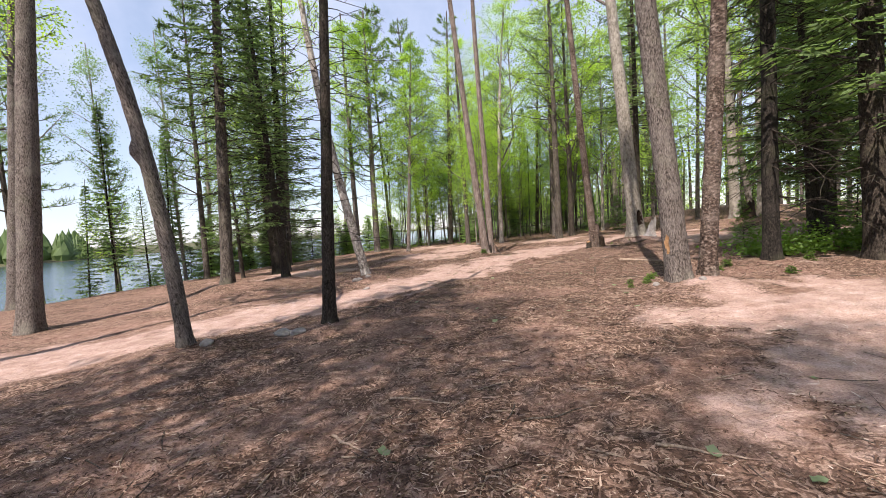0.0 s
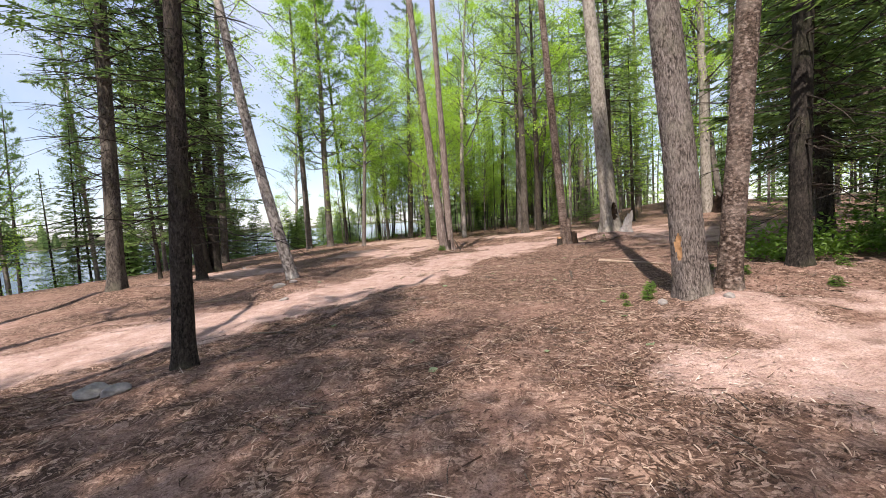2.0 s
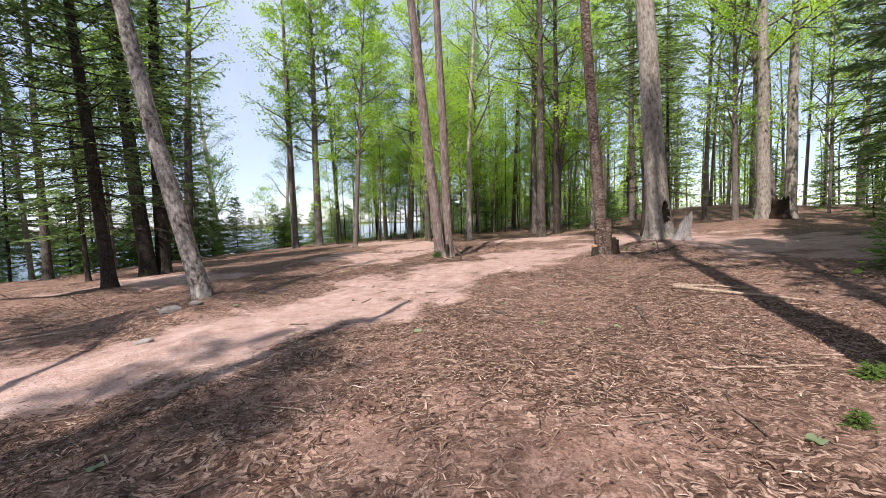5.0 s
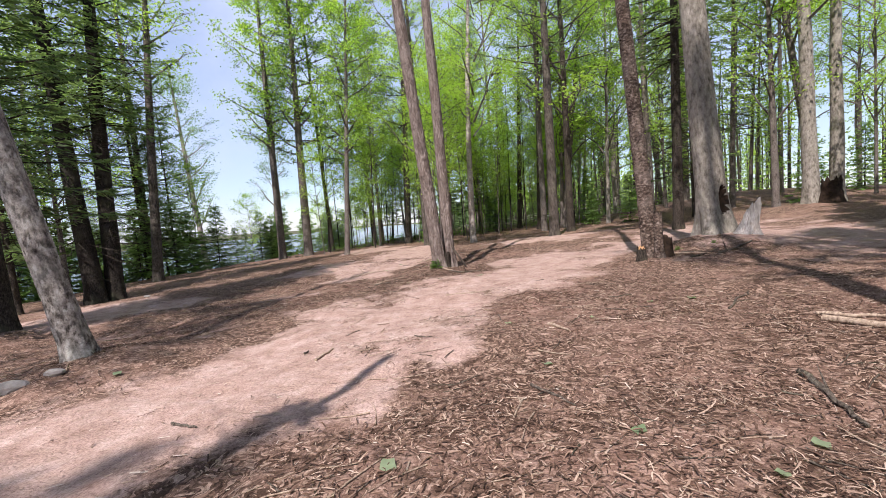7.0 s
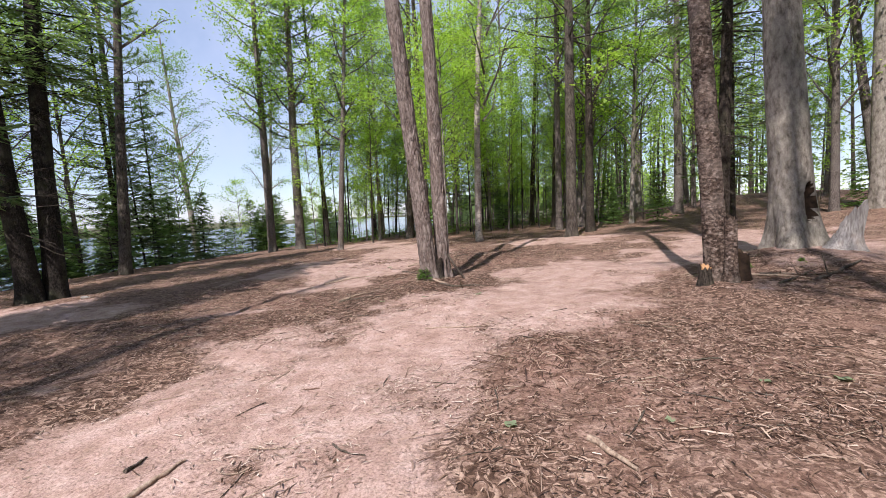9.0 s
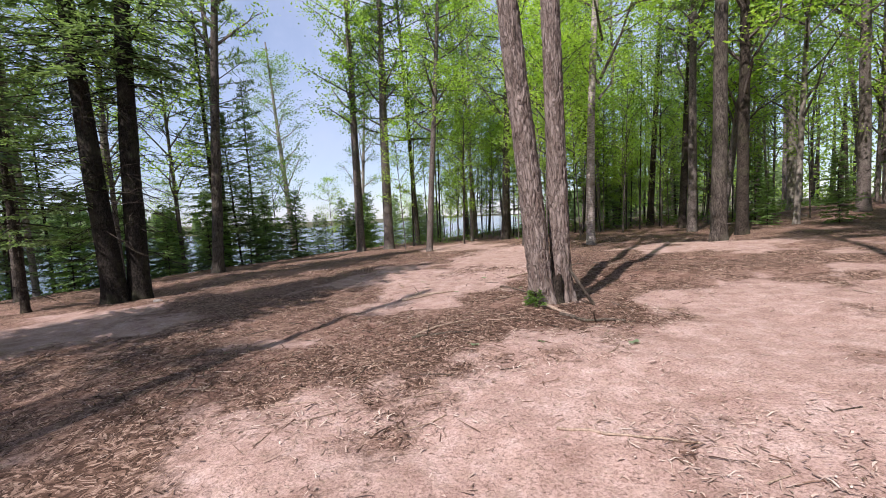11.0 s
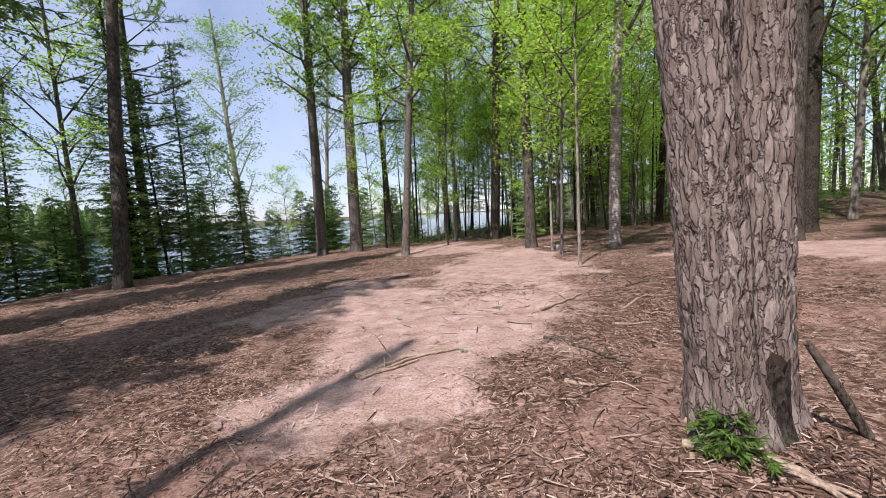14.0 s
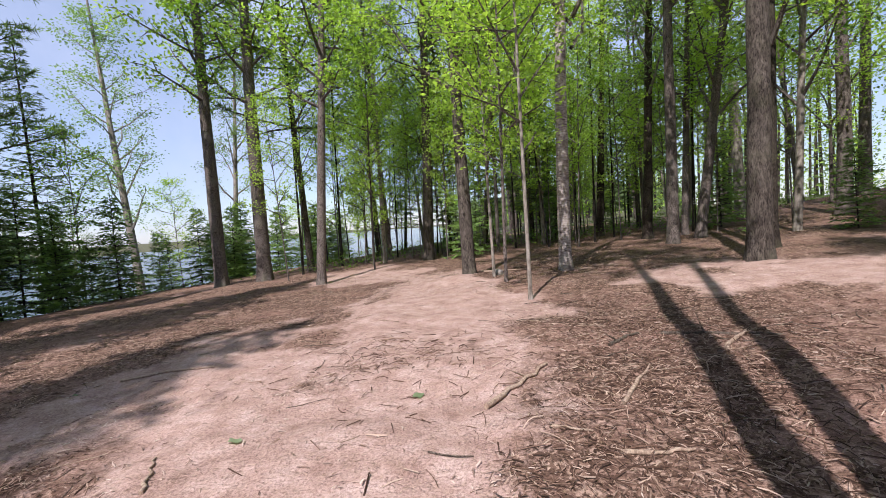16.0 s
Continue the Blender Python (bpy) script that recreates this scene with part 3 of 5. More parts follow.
def pine_crown(base, top, reach, whorls, tufts=4, blades=7):
    lb, lv = Buf(), Buf()
    C, D = [], []
    for q in range(whorls):
        u = (q + 0.3) / whorls
        z = base + (top - base) * u
        for b in range(5):
            az = b * 1.257 + q * 0.7 + RNG.uniform(-0.4, 0.4)
            L = reach * (1 - u) ** 0.6 * RNG.uniform(0.35, 1.1) + 0.3
            p = rising((0, 0, z), az, radians(RNG.uniform(-8, 12) + 30 * u), L, 0.12, 6, 0.05)
            tube(lb, p[[0, 2, 4, 5]], np.linspace(0.03 * (1 - u) + 0.012, 0.005, 4), 4, 0, False)
            for s in range(6):
                f = 0.35 + 0.65 * (s + RNG.uniform(0, 1)) / 6
                st = np.array([np.interp(f * 5, range(6), p[:, i]) for i in range(3)])
                sp = rising(st, az + RNG.choice((-1, 1)) * RNG.uniform(0.3, 1.1), radians(RNG.uniform(-5, 30)), L * 0.28 * (1.2 - f) + 0.2, 0.1, 3)
                tube(lb, sp, (0.008, 0.005, 0.003), 3, 0, False)
                for g in np.linspace(0.25, 1, tufts):
                    C.append(np.array([np.interp(g * 2, range(3), sp[:, i]) for i in range(3)]))
                    D.append(unit(sp[-1] - sp[0]))
    C, D = np.repeat(np.array(C), blades, 0), np.repeat(np.array(D), blades, 0)
    D = unit(D * 0.7 + RNG.normal(size=D.shape) * 0.6 + np.array([0, 0, 0.15]))
    needles(lv, C, D, 0.24, 0.036)
    return lb, lv


def trunk_mesh(h, r0, mat, seg=14, ring=0.5, flare=0.35, furrow=0.0, wob=0.05, seed=1, taper=0.8, roots=5, fine_to=4.5, extra=None, mats=None, plate=28.0, bow=0.0):
    """A tapered trunk with flared root ends; furrow: depth of the bark's ridges."""
    if furrow > 0:
        zs = np.concatenate([np.arange(-0.25, fine_to, ring), np.linspace(fine_to, h, 14)])
    else:
        zs = np.concatenate([[-0.25, 0, 0.12, 0.3, 0.6], np.linspace(1.0, h, max(5, int(h / 1.6)))]) if h > 1.5 else np.linspace(-0.05, h, 6)
    a = np.linspace(0, 2 * np.pi, seg, endpoint=False)
    Z, A = np.meshgrid(zs, a, indexing="ij")
    zz = np.clip(Z, 0, h)
    R = r0 * (1 - taper * (zz / h) ** 1.1)
    lobes = 0.6 + 0.4 * np.cos(roots * A + seed + 1.3 * np.sin(A + seed)) + 0.25 * np.cos(2 * A + seed * 2)
    R = R * (1 + flare * np.exp(-Z.clip(-0.2 * r0) / (1.3 * r0)) * lobes)
    R = R * (1 + 0.05 * (vnoise(np.cos(A) * 1.5 + seed, np.sin(A) * 1.5, Z * 0.9, seed) - 0.5) * 2)
    if furrow > 0:
        cx, sy = np.cos(A) * r0 * plate, np.sin(A) * r0 * plate
        n1 = vnoise(cx + 50, sy + 50, Z * plate * 0.24, seed + 1)
        n2 = vnoise(cx * 2.3 + 9, sy * 2.3, Z * plate * 0.8, seed + 2)
        ridge = 1 - np.abs(n1 * 2 - 1) * 1.6
        crack = np.clip(1 - np.abs(vnoise(cx * 1.2, sy * 1.2 + 7, Z * plate * 0.35, seed + 4) * 2 - 1) * 4.5, 0, 1)
        R = R + furrow * (0.45 * ridge + 0.55 * n2 - 0.9 * crack)
    px = wob * r0 * 4 * (vnoise(0.35 * Z + 3.7, seed, 0, seed + 11) - 0.5) * np.clip(Z, 0, 3) / 3 + bow * ((zz / h) * (1 - zz / h) * 4)
    py = wob * r0 * 4 * (vnoise(0.35 * Z + 8.1, seed, 0, seed + 12) - 0.5) * np.clip(Z, 0, 3) / 3
    mi = None
    if extra is not None:
        R, mi = extra(R, A, Z)
    v = np.stack([px + R * np.cos(A), py + R * np.sin(A), Z], -1)
    n = len(zs)
    i, j = np.meshgrid(np.arange(n - 1), np.arange(seg), indexing="ij")
    k = (j + 1) % seg
    f = np.stack([i * seg + j, i * seg + k, (i + 1) * seg + k, (i + 1) * seg + j], -1).reshape(-1, 4)
    b = Buf()
    if mi is None:
        b.add(v, f)
    else:
        sel = mi[:-1].reshape(-1) > 0.5
        b.add(v, f[~sel], 0)
        b.f.append((f[sel], 1))
    b.add(v[-1], [list(range(seg))])
    return b.mesh("trunk", mats or [mat])


# crown prototypes: a mesh of twigs and leaves, the trunk's bark, the height
def proto(made, barkmat, leafmat, tall):
    twigs, leafage = made
    for f, _ in leafage.f:
        twigs.f.append((f + twigs.n, 1))
    twigs.v += leafage.v
    return twigs.mesh("crown", [barkmat, leafmat], False), barkmat, tall


CROWNS = {
    "maple": proto(broadleaf_crown(6.5, 19, 4.2, 26, 0.15, 9, "m", 0.2), BARK_MAPLE, LEAF_MAPLE, 19.5),
    "maple_b": proto(broadleaf_crown(8.0, 20, 3.7, 24, 0.142, 9, "m", 0.2), BARK_MAPLE, LEAF_MAPLE, 20.5),
    "maple_c": proto(broadleaf_crown(3.2, 14, 3.0, 24, 0.128, 9, "m", 0.14), BARK_MAPLE, LEAF_MAPLE, 14.5),
    "high": proto(broadleaf_crown(9.5, 21, 3.5, 23, 0.142, 9, "m", 0.2), BARK_MAPLE, LEAF_MAPLE, 21.5),
    "fine": proto(broadleaf_crown(4.2, 15, 2.8, 24, 0.10, 15, "m", 0.14), BARK_MAPLE, LEAF_MAPLE, 15.5),
    "thin": proto(broadleaf_crown(11.0, 17, 1.5, 12, 0.15, 6, "m", 0.12), BARK_MAPLE, LEAF_MAPLE, 17.5),
    "poplar": proto(broadleaf_crown(5.0, 17, 2.3, 26, 0.11, 9, "p", 0.16, 6, (30, 65)), BARK_PALE, LEAF_POPLAR, 17.5),
    "leafy": proto(broadleaf_crown(6.5, 20, 2.5, 44, 0.15, 9, "m", 0.2, 6, (10, 45)), BARK_MAPLE, LEAF_MAPLE, 20.5),
    "pole": proto(broadleaf_crown(6.0, 12, 1.0, 11, 0.11, 6, "m", 0.05, 4), BARK_BLACK, LEAF_MAPLE, 12.3),
    "pine": proto(pine_crown(8, 21, 3.6, 12), BARK_PINE, NEEDLE_PINE, 21.5),
    "pine_b": proto(pine_crown(4.5, 16, 3.0, 12), BARK_PINE, NEEDLE_PINE, 16.5),
    "spruce": proto(fir_crown(2.6, 15, 2.5, 30, 5, 1.2, dead=30, blade=0.155), BARK_DARK, NEEDLE_FIR, 15.3),
    "spruce_high": proto(fir_crown(6.0, 17, 2.4, 26, 5, 1.2, dead=95, blade=0.155), BARK_DARK, NEEDLE_FIR, 17.3),
    "spruce_bare": proto(fir_crown(9.7, 10.4, 0.15, 2, 3, 0.4, dead=75, dead_top=9.5), BARK_DARK, NEEDLE_FIR, 10.6),
    "spruce_thin": proto(fir_crown(2.0, 13, 1.3, 34, 5, 0.9, dead=14), BARK_DARK, NEEDLE_FIR, 13.4),
    "fir": proto(fir_crown(0.35, 4.4, 1.25, 17, 6, 1.3, blade=0.15), BARK_DARK, NEEDLE_YOUNG, 4.6),
    "seedling": proto(fir_crown(0.05, 0.5, 0.34, 6, 7, 2.2, blade=0.075), BARK_DARK, LEAF_LOW, 0.55),
    "sapling": proto(broadleaf_crown(1.2, 6.5, 1.4, 20, 0.105, 8, "m", 0.04, 4, (10, 50)), BARK_MAPLE, LEAF_MAPLE, 6.8),
    "sapling_b": proto(broadleaf_crown(2.5, 8.5, 1.5, 20, 0.105, 8, "m", 0.05, 4, (10, 50)), BARK_MAPLE, LEAF_MAPLE, 8.8),
}

LABELS = {
    "maple": "tall maple with grey-brown bark and bright green crown", "maple_b": "tall maple with grey-brown bark and bright green crown",
    "maple_c": "mid-sized maple with low bright green foliage", "high": "tall straight broadleaf tree with a high green crown",
    "leafy": "tall maple with a narrow leafy crown",
    "pole": "thin dark pole-like young tree in a thicket",
    "poplar": "slender pale poplar with airy grey-green leaves", "pine": "tall white pine with tufted blue-green needles",
    "pine_b": "white pine with feathery tufted boughs", "spruce": "dark spruce with drooping boughs and bare lower twigs",
    "spruce_high": "dark spruce with bare snapped twigs along its trunk", "spruce_thin": "narrow pointed spruce near the lake shore",
    "fine": "maple with low fine-leaved bright green crown", "seedling": "ankle-high fir seedling with soft green sprays", "thin": "slender broadleaf tree with a small high crown",
    "spruce_bare": "slender dark spruce with bare snapped twigs", "fir": "small balsam fir with flat dark green boughs", "sapling": "thin maple sapling with bright green leaves", "sapling_b": "thin tall maple sapling with bright green leaves",
}
CATEGORY = {"maple": "maple tree", "maple_b": "maple tree", "maple_c": "maple tree", "high": "tree", "pole": "young tree", "leafy": "maple tree", "poplar": "poplar tree", "pine": "pine tree", "pine_b": "pine tree",
            "spruce": "spruce tree", "spruce_high": "spruce tree", "spruce_thin": "spruce tree", "fir": "fir tree", "fine": "maple tree", "seedling": "seedling", "thin": "tree", "spruce_bare": "spruce tree", "sapling": "sapling", "sapling_b": "sapling"}


def stand(x, y, lx=0.0, ly=0.0, spin=0.0, s=1.0, sink=0.0):
    """The pose of a tree that leans by lx, ly metres a metre."""
    up = Vector((lx, ly, 1)).normalized()
    tilt = Vector((0, 0, 1)).rotation_difference(up).to_matrix().to_4x4()
    return Matrix.Translation((x, y, float(height(x, y, False)) - sink)) @ tilt @ pose(0, 0, 0, 0, 0, spin) @ Matrix.Scale(s, 4)


def tree(x, y, dia, lx, ly, kind, tall, barkmat=None, detail=0, label="", name="", spin=None, sx=1.0, **more):
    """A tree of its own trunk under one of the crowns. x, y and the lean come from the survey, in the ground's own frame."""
    crown, bk, h = CROWNS[kind]
    bk = barkmat or bk
    ob = new(name or CATEGORY[kind].replace(" ", "_"))
    ob.matrix_world = stand(x + 0.065, y, lx - SLOPE, ly)
    seed = int(abs(x * 13 + y * 7)) % 97 + 1
    if detail == 2:
        me = trunk_mesh(tall, dia / 2, bk, 72, 0.035, furrow=more.pop("furrow", 0.016), seed=seed, **more)
    elif detail == 1:
        me = trunk_mesh(tall, dia / 2, bk, 36, 0.09, furrow=more.pop("furrow", 0.012), seed=seed, fine_to=8, **more)
    else:
        me = trunk_mesh(tall, dia / 2, bk, 14, seed=seed, **more)
    part("trunk", me, ob)
    k = tall / h
    m = pose(0, 0, 0, 0, 0, spin if spin is not None else seed * 37.0) @ Matrix.Diagonal((sx * k, sx * k, k, 1))
    part("crown", crown, ob, m)
    return tagged(ob, label or LABELS[kind], CATEGORY[kind], "forest trees")


def hollow(R, A, Z):
    """Opens a rotten cavity low on the trunk, facing the path."""
    da = np.angle(np.exp(1j * (A - radians(-78))))
    e = (da / 0.33) ** 2 + ((Z - 0.72) / 0.33) ** 2
    k = np.clip(1.6 - 1.3 * e, 0, 1)
    return R - k * 0.26, (e < 1.0).astype(float)


def scar(R, A, Z):
    """A strip of bark torn off low on the trunk."""
    da = np.angle(np.exp(1j * (A - radians(-163))))
    e = (da / 0.27) ** 2 + ((Z - 0.62) / 0.2) ** 2 + (vnoise(A * 6, Z * 9, 0, 5) - 0.5) * 1.1
    return R - np.clip(1.3 - e, 0, 1) * 0.018, (e < 0.9).astype(float)


def burl(R, A, Z):
    """A swollen broken knot part of the way up."""
    da = np.angle(np.exp(1j * (A - radians(-150))))
    e = (da / 0.8) ** 2 + ((Z - 2.75) / 0.16) ** 2
    return R + np.clip(1 - e, 0, 1) * 0.075, None


# trees beside the path, nearest first
tree(-2.1, 7.36, 0.225, 0.089, 0.026, "spruce_bare", 7.0, BARK_DARK, 1, "slender dark spruce with bare snapped twigs", taper=0.5, plate=24, furrow=0.008)
tree(-3.89, 6.15, 0.21, -0.33, -0.06, "thin", 13, BARK_MAPLE, 1, "leaning broadleaf trunk with a knotted scar", bow=1.15, furrow=0.012, extra=burl)
tree(4.2, 7.65, 0.40, -0.028, 0.027, "high", 19, BARK_MAPLE, 2, "grey-brown maple with a torn strip of bark at its foot", extra=scar, mats=[BARK_MAPLE, SPLIT_WOOD], sx=0.85)
tree(4.78, 7.75, 0.29, 0.075, -0.058, "thin", 18, BARK_FLAKY, 2, "leaning birch with peeling dark-flecked bark", "birch_tree", furrow=0.007)
tree(6.55, 8.5, 0.29, 0.028, -0.022, "spruce_high", 16, BARK_BLACK, 1, "blackish spruce trunk with bare twigs")
tree(8.59, 8.38, 0.43, 0.009, -0.009, "spruce", 17, BARK_DARK, 1, spin=20)
tree(-10.2, 10.3, 0.50, 0.069, 0.068, "high", 20, BARK_MAPLE, 1, "thick grey-brown maple with a flared mossy foot", sx=1.1)
tree(-17.2, 16.9, 0.5, 0.073, 0.07, "high", 19, BARK_MAPLE)
tree(-2.6, 13.9, 0.29, -0.10, -0.02, "thin", 11.5, BARK_PEEL, 2, "leaning birch with curled pale bark", "birch_tree", sx=0.45, taper=0.6, furrow=0.009, bow=-0.25)
tree(-7.6, 14.8, 0.42, 0.066, 0.034, "spruce_high", 17, BARK_PINE, 1)
tree(-6.45, 17.2, 0.31, -0.03, 0.013, "spruce", 14)
tree(-10.3, 21.7, 0.17, 0.0, 0.0, "spruce", 11)
tree(-13.2, 23.6, 0.32, 0.03, 0.02, "pine_b", 16)
tree(-8.95, 22.85, 0.52, -0.014, -0.019, "spruce_high", 17, BARK_BLACK, 1)
tree(-8.68, 23.3, 0.52, 0.044, 0.04, "spruce_high", 17, BARK_BLACK, 1, spin=70)
tree(6.0, 16.9, 0.285, -0.023, 0.013, "thin", 19, BARK_FLAKY, 2, "birch with dark flecked bark and a rotten knot", "birch_tree", furrow=0.012)
tree(8.35, 18.3, 0.62, -0.024, 0.018, "high", 21, BARK_PALE, 2, "huge pale grey beech with a hollow at its foot", "beech_tree", extra=hollow, mats=[BARK_PALE, ROT], flare=0.75, furrow=0.008, plate=9)
tree(1.93, 19.45, 0.30, -0.045, 0.007, "thin", 20, BARK_PLATED, 2, "twin maple with deep furrowed plated bark", furrow=0.026, fine_to=5, flare=0.6)
tree(2.21, 19.65, 0.26, 0.02, -0.007, "thin", 19, BARK_PLATED, 2, "thinner stem of the twin maple with plated bark", furrow=0.023, fine_to=5, flare=0.6)
tree(-10.45, 28.6, 0.42, 0.070, 0.062, "high", 19, BARK_PINE, 1)
tree(-15.5, 28.4, 0.30, 0.05, 0.05, "poplar", 15)
tree(-15.3, 43.5, 0.5, 0.061 - 0.12, 0.036, "poplar", 19, BARK_PALE, sx=1.25, label="airy poplar leaning over the lake shore")
tree(-7.05, 35.6, 0.46, 0.030, 0.026, "leafy", 20, BARK_MAPLE, 1)
tree(-9.9, 42.8, 0.3, 0.10, 0.05, "poplar", 16, BARK_PALE)
tree(-5.5, 35.8, 0.52, 0.045, 0.018, "leafy", 20, BARK_MAPLE, 1)
tree(-2.69, 33.2, 0.29, 0.115, 0.032, "leafy", 17, BARK_MAPLE, 1, "slender pale grey trunk with a high crown")
tree(0.74, 37.4, 0.45, 0.083, 0.002, "pine", 20, BARK_PINE)
tree(1.85, 30.4, 0.33, 0.028, -0.002, "fine", 15, BARK_PINE, 1, "maple with shaggy peeling reddish bark")
tree(2.4, 29.8, 0.075, 0.029, -0.004, "sapling_b", 8.5, BARK_PALE)
tree(2.62, 26.9, 0.075, 0.039, -0.008, "sapling_b", 8.8, BARK_PALE, spin=50)
tree(2.52, 28.8, 0.08, 0.06, -0.009, "sapling_b", 9, BARK_MAPLE, spin=140)
tree(4.15, 29.8, 0.30, 0.105, -0.031, "fine", 17, BARK_BIRCH, 1, "curved birch with pale upper bark", "birch_tree", bow=-0.3)
tree(9.4, 36.2, 0.36, 0.07, -0.035, "poplar", 18, BARK_DARK)
tree(8.84, 33.4, 0.37, 0.04, -0.022, "maple_b", 18, BARK_MAPLE)
tree(8.9, 39.7, 0.36, 0.084, -0.033, "poplar", 18, BARK_DARK)
tree(10.86, 36.1, 0.27, 0.063, -0.037, "maple_c", 16)
tree(7.8, 28.35, 0.45, 0.036, -0.028, "pine", 20, BARK_PINE, 1)
tree(9.1, 29.7, 0.38, 0.034, -0.019, "maple_c", 18, BARK_DARK)
tree(12.4, 32.7, 0.24, 0.05, -0.043, "maple_c", 15, BARK_PALE)
tree(16.3, 35.1, 0.48, 0.018, -0.018, "maple", 20)
tree(21.2, 39.1, 0.5, 0.025, -0.025, "high", 20)
tree(10.4, 34.4, 0.34, 0.15, -0.045, "maple_c", 16)
tree(11.2, 24.2, 0.38, 0.037, -0.023, "spruce_high", 18, BARK_DARK)
tree(17.0, 26.4, 0.3, 0.012, -0.01, "maple_c", 14)
tree(17.49, 25.26, 0.56, 0.007, -0.007, "maple", 20, BARK_PALE, 1)
tree(20.5, 28.0, 0.4, -0.067, 0.064, "maple_b", 18)
tree(20.4, 27.0, 0.56, 0.024, -0.024, "high", 20, BARK_PALE)
tree(17.4, 19.1, 0.5, 0.047, -0.043, "pine_b", 18, BARK_PINE)
tree(-12.6, 31.6, 0.3, 0.0, 0.0, "spruce", 12)
tree(-13.6, 30.4, 0.20, 0.0, 0.0, "maple_c", 13)
tree(-12.6, 26.4, 0.2, 0.02, 0.0, "maple_c", 11)
tree(-13.3, 33.0, 0.42, 0.02, 0.0, "pine_b", 18, BARK_PINE)
tree(-13.4, 35.6, 0.16, 0.02, 0.0, "spruce", 11)
tree(-15.7, 25.8, 0.22, 0.0, 0.0, "poplar", 15)
tree(-19.5, 20.5, 0.24, 0.02, 0.0, "poplar", 16)
tree(-18.0, 23.5, 0.20, 0.0, 0.0, "poplar", 14, spin=80)
tree(-18.6, 18.6, 0.26, 0.0, 0.0, "pine_b", 15)
tree(-4.6, 38.8, 0.30, 0.0, 0.0, "pine_b", 22, BARK_PINE, sx=1.1)
tree(-2.2, 44.0, 0.34, 0.0, 0.0, "pine_b", 23, BARK_PINE, sx=1.1, spin=90)
tree(-1.2, 40.5, 0.26, 0.0, 0.0, "leafy", 17)
tree(10.9, 12.2, 0.34, 0.0, 0.0, "spruce", 15, BARK_DARK)
tree(9.7, 11.1, 0.22, 0.0, 0.0, "spruce", 12, BARK_DARK, spin=75)
tree(14.8, 17.0, 0.30, 0.0, 0.0, "spruce", 14, BARK_DARK, spin=110)
tree(16.2, 15.0, 0.30, 0.0, 0.0, "spruce", 14, BARK_DARK, spin=10)
tree(12.7, 13.8, 0.30, 0.0, 0.0, "spruce", 14, BARK_DARK, spin=40)
tree(-24.0, 31.0, 0.24, 0.039, 0.032, "pine_b", 14, BARK_DARK, sx=0.8)

# woods all round, out of a few grown trees set at random
STOCK = {}
for kind, dia in (("maple", 0.34), ("maple_b", 0.30), ("maple_c", 0.17), ("high", 0.32), ("poplar", 0.22), ("pole", 0.10), ("pine", 0.38), ("pine_b", 0.28), ("spruce", 0.30), ("spruce_thin", 0.18),
                  ("fir", 0.07), ("seedling", 0.02), ("sapling", 0.05), ("sapling_b", 0.06)):
    crown, bk, h = CROWNS[kind]
    ob = new(CATEGORY[kind].replace(" ", "_"))
    part("trunk", trunk_mesh(h, dia / 2, bk, 10, seed=len(STOCK) + 3), ob)
    part("crown", crown, ob)
    STOCK[kind] = [tagged(ob, LABELS[kind], CATEGORY[kind], "forest trees"), False]


def grow(kind, x, y, s=1.0, lean=0.05):
    """Sets a grown tree; the first of each kind is the original."""
    ob, used = STOCK[kind]
    m = stand(x, y, RNG.normal() * lean, RNG.normal() * lean, RNG.uniform(0, 360), s, 0.03)
    if used:
        copy_thing(ob, m)
    else:
        ob.matrix_world = m
        STOCK[kind][1] = True


def bank(y):
    return float(np.interp(y, BANK_Y, BANK_X))


def scatter(n, x0, x1, y0, y1, kinds, gap, taken, smin=0.8, smax=1.15, lean=0.04):
    tries = 0
    while n and tries < 4000:
        tries += 1
        x, y = RNG.uniform(x0, x1), RNG.uniform(y0, y1)
        if x < bank(y) + 0.5 or any((x - a) ** 2 + (y - b) ** 2 < gap * gap for a, b in taken):
            continue
        taken.append((x, y))
        grow(kinds[RNG.integers(len(kinds))], x, y, RNG.uniform(smin, smax), lean)
        n -= 1


TAKEN = [(o.location.x, o.location.y) for o in scene.objects if o.parent is None and o.type == 'EMPTY' and o.location.length > 1]
LEAFY = ("maple", "maple_b", "maple_c", "maple_c", "poplar", "high")
# ahead
scatter(24, -6, 26, 40, 62, ("maple_c", "maple_b", "poplar", "pine_b", "high"), 2.6, TAKEN)
scatter(16, -2, 20, 34.5, 41, ("maple_c", "sapling_b", "poplar"), 1.4, TAKEN)
scatter(28, -4.5, 13, 35, 46, ("sapling", "sapling_b"), 0.9, TAKEN, 0.7, 1.2)
scatter(10, -1, 14, 36, 46, ("fir", "spruce_thin"), 1.4, TAKEN, 0.7, 1.2)
scatter(46, -5, 15, 36, 50, ("pole", "pole", "pole", "sapling_b"), 0.7, TAKEN, 0.7, 1.15, 0.03)
scatter(9, -1, 13, 38, 50, ("fir", "spruce"), 1.6, TAKEN, 0.7, 1.1)
# the rising ground to the other side
scatter(18, 15, 40, 22, 44, LEAFY + ("spruce", "pine_b", "spruce"), 2.6, TAKEN)
scatter(18, 11, 34, 2, 22, ("spruce", "maple_c", "pine_b", "maple_c"), 2.8, TAKEN)
scatter(10, 14, 28, 8, 34, ("fir", "sapling"), 1.8, TAKEN, 0.7, 1.2)
